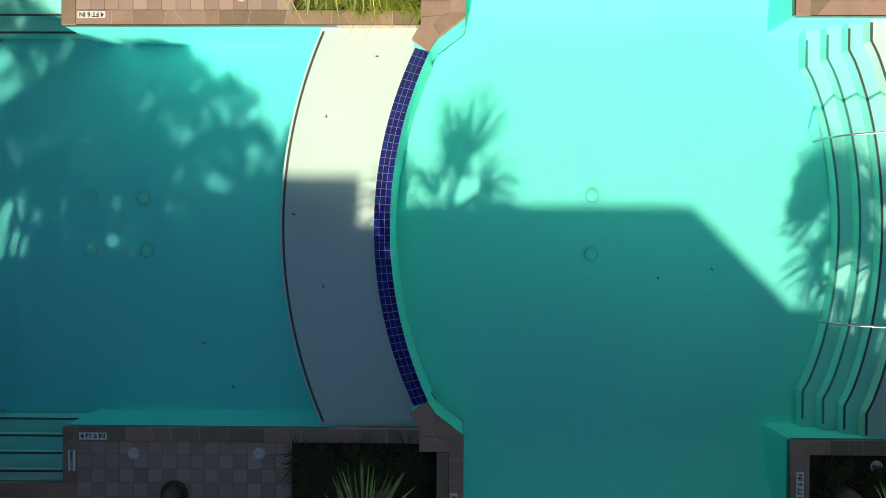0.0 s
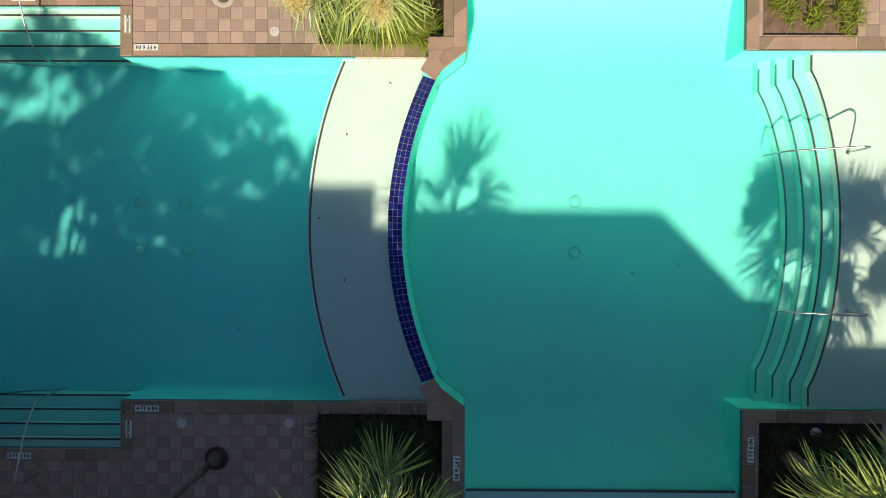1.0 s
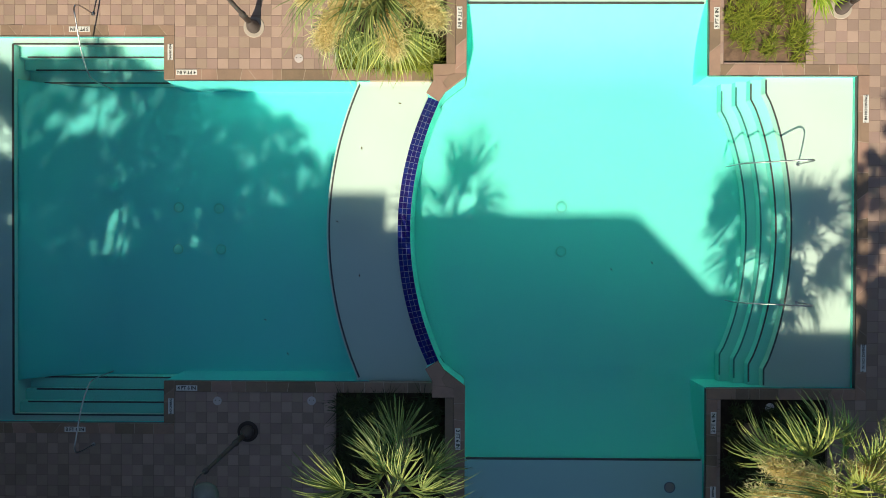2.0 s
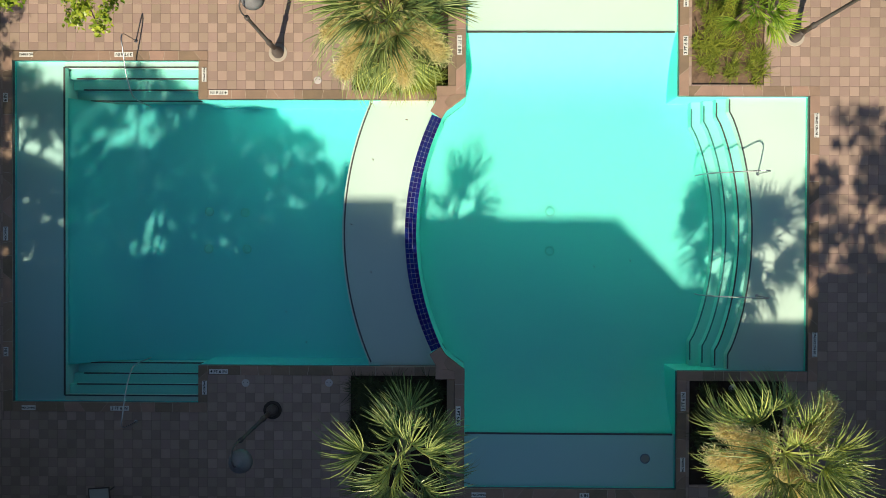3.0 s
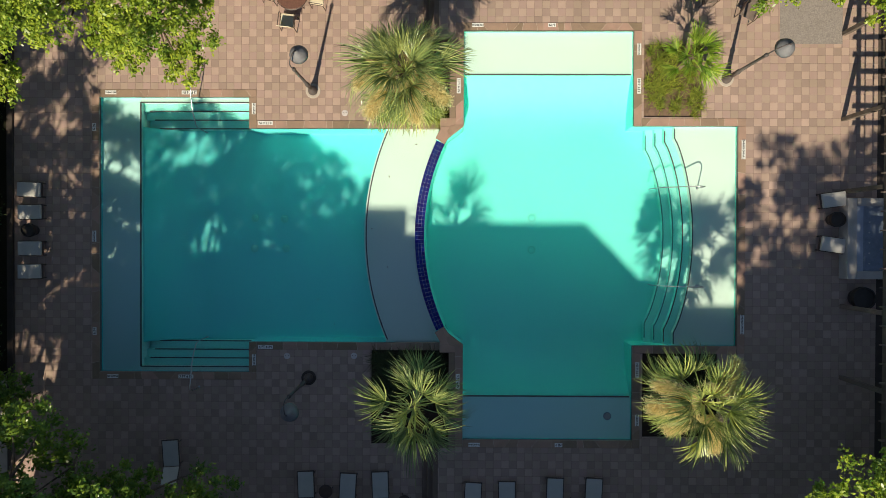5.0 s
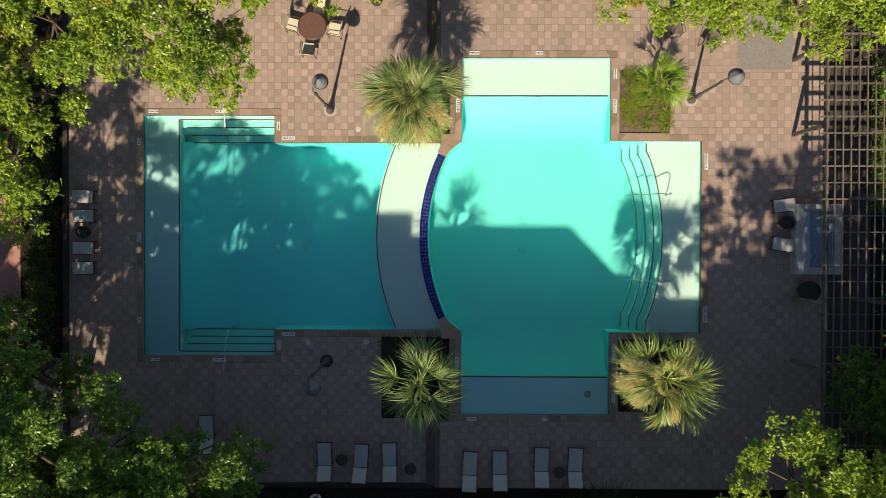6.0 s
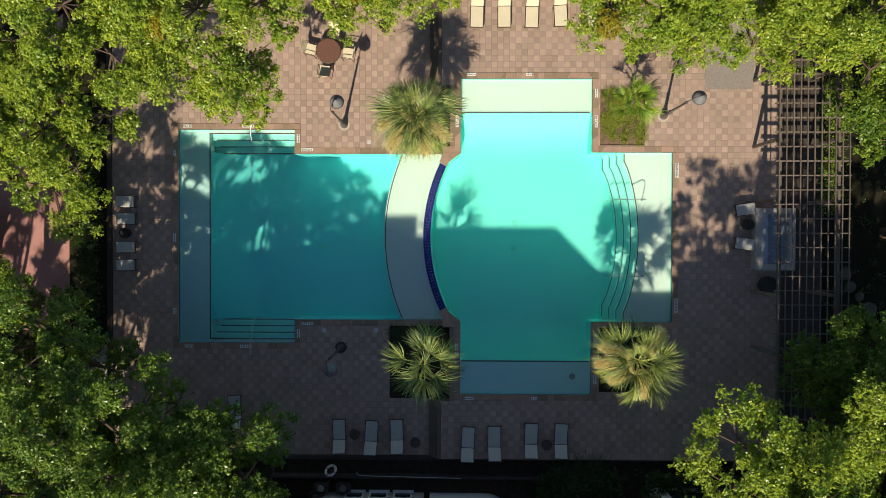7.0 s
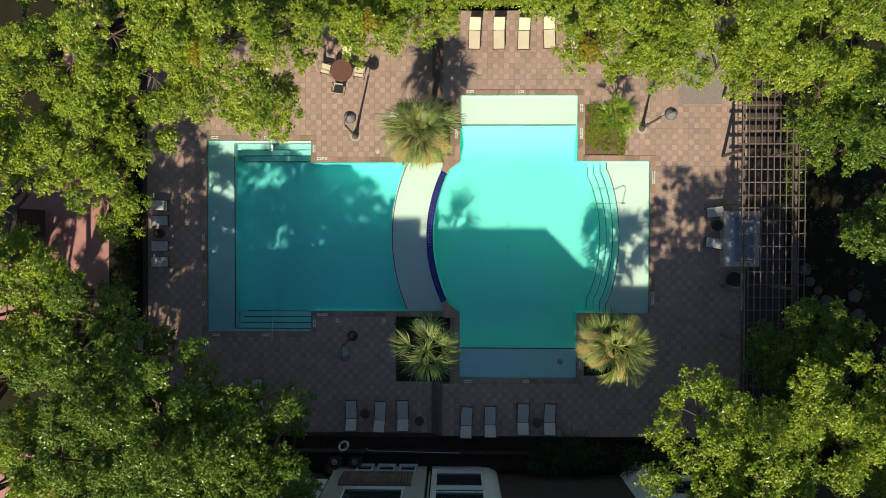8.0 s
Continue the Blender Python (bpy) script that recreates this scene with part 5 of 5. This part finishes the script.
# ---- south bed: life ring, air units, bed wall ----
def life_ring(x, y, z):
    ob = thing("life_ring", "white life ring hung on a dark post", "life ring", at=pose(x, y, z, -50, 0, 20))
    bm = bmesh.new()
    pts = [(0.27 * math.cos(2 * math.pi * k / 28), 0.27 * math.sin(2 * math.pi * k / 28), 0) for k in range(29)]
    tube(pts, 0.065, 10, bm)
    part("ring", bm, PLASTIC, ob, smooth=True)
    for k in range(4):
        a = math.pi / 4 + k * math.pi / 2
        part("band", lathe([(0.07, -0.035), (0.07, 0.035)], 12), BAND, ob).matrix_basis = Matrix.Translation((0.27 * math.cos(a), 0.27 * math.sin(a), 0)) @ pose(0, 0, 0, 90, 0, math.degrees(a))


life_ring(-6.05, -11.62, 0.85)
ps = thing("ring_post", "dark post that carries a life ring", "post", at=pose(-6.02, -11.74, 0.0))
part("pole", boxes((-0.04, -0.04, 0.0, 0.04, 0.04, 1.0), bevel=0.01), BROWN_METAL, ps)
part("bracket", boxes((-0.05, -0.02, 0.78, 0.05, 0.16, 0.82)), BROWN_METAL, ps)
tagged(part("bed_wall", boxes((-18, -12.2, 0.0, 9.2, -12.05, 0.42), bevel=0.02), DARK_STONE), "low dark wall through the south bed", "wall", kind="structure")
pipe = thing("pool_pole", "long pale pole lying on the low wall", "pole", at=pose(0, 0, 0))
part("shaft", tube([(-4.55, -12.02, 0.46), (0.6, -12.12, 0.46)], 0.022, 8), CHROME, pipe)
part("hook", tube(smooth_path([(-4.55, -12.02, 0.46), (-4.7, -11.98, 0.46), (-4.8, -11.86, 0.46)], 4), 0.018, 6), CHROME, pipe)
for x, y in ((-6.6, -12.6), (-5.45, -12.6), (-6.85, -13.1)):
    ac = thing("air_unit", "grey outdoor air unit with round fan grille", "air unit", "air units", at=pose(x, y, 0.02))
    part("case", boxes((-0.36, -0.22, 0.0, 0.36, 0.22, 0.7), bevel=0.02), POT, ac)
    part("grille", lathe([(0.18, 0.70), (0.18, 0.715), (0.05, 0.72)], 20), STEEL, ac)

# white bays of the house
bay = part("bay", boxes((-6.65, -13.5, 0.0, -1.32, -13.05, 6.2), bevel=0.015), STUCCO, house_ob)
for k in range(3):
    house_window(-5.3 + 1.25 * k, -4.5 + 1.25 * k, 0.2, 0.8, -13.05)
aw = part("awning", boxes((-6.0, -13.046, 2.86, -2.05, -12.90, 2.96), (-6.0, -13.046, 1.16, -2.05, -12.96, 1.24)), TIMBER, house_ob, "brown slatted awning")
for k in range(24):
    x = -5.93 + 3.8 * k / 23
    bm = boxes((x - 0.068, 0.0, 0.0, x + 0.068, 0.03, 1.66), bevel=0.006)
    bmesh.ops.transform(bm, verts=bm.verts, matrix=Matrix.Translation((0, -12.93, 1.22)) @ pose(0, 0, 0, -2.0, 0, 0))
    part("slat", bm, TIMBER, aw)
house_window(-5.5, -2.5, 3.45, 4.9, -13.05)
curve_bay = [(-1.0, -13.5), (2.75, -13.5), (2.75, -13.4), (2.62, -13.26), (2.4, -13.16), (2.1, -13.08), (1.6, -13.05), (-1.0, -13.05)]
part("bay", prism(curve_bay, 0.0, 6.2), WHITE_PAINT, house_ob)
house_window(-0.7, 1.75, 1.15, 2.95, -13.05)
house_window(-0.7, 1.75, 3.45, 5.0, -13.05)
part("rail", boxes((-0.7, -13.02, 3.75, 1.75, -12.96, 3.81), bevel=0.01), WHITE_PAINT, house_ob)
# a raised bay to the west, a splayed white bay to the east
part("bay", boxes((-9.3, -13.5, 1.9, -6.75, -13.1, 5.6), bevel=0.02), WHITE_PAINT, house_ob)
house_window(-8.8, -7.2, 2.7, 4.4, -13.1)
part("bay", prism([(9.9, -13.5), (15.0, -13.5), (14.2, -12.7), (10.7, -12.7)], 0.0, 6.2), WHITE_PAINT, house_ob)
house_window(11.1, 13.7, 0.5, 2.2, -12.7)
house_window(11.1, 13.7, 2.9, 4.6, -12.7)
part("downpipe", tube([(-1.15, -13.4, 0.0), (-1.15, -13.4, 7.0)], 0.05, 8), WHITE_PAINT, house_ob)


# ---- stepping boulders east of the pergola ----
def boulder(x, y, r, seed):
    bm = bmesh.new()
    bmesh.ops.create_icosphere(bm, subdivisions=3, radius=r)
    for v in bm.verts:
        v.co *= 1 + 0.22 * noise.noise(v.co * (1.6 / r) + Vector((seed, 0, 0)))
        v.co.z *= 0.16
    ob = tagged(part("boulder", bm, ROCK, smooth=True), "flat weathered grey stepping boulder", "boulder", "stepping boulders")
    ob.location = (x, y, 0.0)


for k, (x, y, r) in enumerate(((20.5, -1.5, 0.34), (20.75, -2.2, 0.3), (21.2, -2.7, 0.26), (21.7, -3.4, 0.42), (22.6, -3.85, 0.32), (23.5, -4.2, 0.42), (23.3, -3.0, 0.38), (19.5, 2.3, 0.34), (19.8, 3.3, 0.3))):
    boulder(x, y, r, k * 3.1)

# ---- a few dry leaves on the pool floors ----
for x, y, z in ((-4.9, -3.45, DEEP_L), (-5.6, -2.4, DEEP_L), (-2.5, -0.95, WL - 0.13), (-3.15, 0.62, WL - 0.13), (4.9, -0.75, DEEP_R), (6.1, -0.55, DEEP_R), (-1.35, 4.05, WL - 0.13), (-2.45, 2.75, WL - 0.13)):
    bm = bmesh.new()
    vs = [bm.verts.new(p) for p in ((-0.05, 0, 0.004), (0, 0.022, 0.012), (0.055, 0.004, 0.005), (0, -0.02, 0.011))]
    bm.faces.new(vs)
    lf = tagged(part("dry_leaf", bm, DRY_LEAF), "dry brown leaf sunk on the pool floor", "leaf", "sunken leaves")
    lf.matrix_world = pose(x, y, z, 0, 0, rnd.uniform(0, 360))

# ---- pieces: weir tiles, deck tiles ----
def weir_tiles():
    n, cols = 46, 3
    y0, y1 = -3.49, 4.16
    for k in range(n):
        for c in range(cols):
            v = []
            for t, u in ((k + 0.03, c / cols + 0.015), (k + 0.97, c / cols + 0.015), (k + 0.97, (c + 1) / cols - 0.015), (k + 0.03, (c + 1) / cols - 0.015)):
                s = t / n
                ya, yb = -3.52 + 7.72 * s, -3.30 + 7.25 * s
                a = Vector((arc_x(ya, *WEIR_LOW) + 0.012, ya, WL + 0.02))
                b = Vector((arc_x(yb, *WEIR_TOP), yb, WR + 0.002))
                v.append(a + (b - a) * u)
            nrm = (v[1] - v[0]).cross(v[3] - v[0]).normalized()
            if nrm.z < 0:
                nrm = -nrm
            mid = sum(v, Vector()) / 4
            top = [q + (mid - q) * 0.04 + nrm * 0.005 for q in v]
            part("tile", mesh_of("tile", v + top, [(4, 5, 6, 7), (0, 1, 5, 4), (1, 2, 6, 5), (2, 3, 7, 6), (3, 0, 4, 7)], BLUE), None, weir)


weir_tiles()
lay_tiles(floor_l, DECK_L, HOLES_L, LA + CP, N1 + CP, 0.0, [(-7.7, 5.0, -3.2, 9.2), (-7.7, -6.6, -3.2, -4.3)])
lay_tiles(floor_r, DECK_R, HOLES_R, RE + CP, RN + CP, ZR, [(9.9, 5.0, 13.0, 7.9), (11.7, -0.5, 13.9, 5.0)])
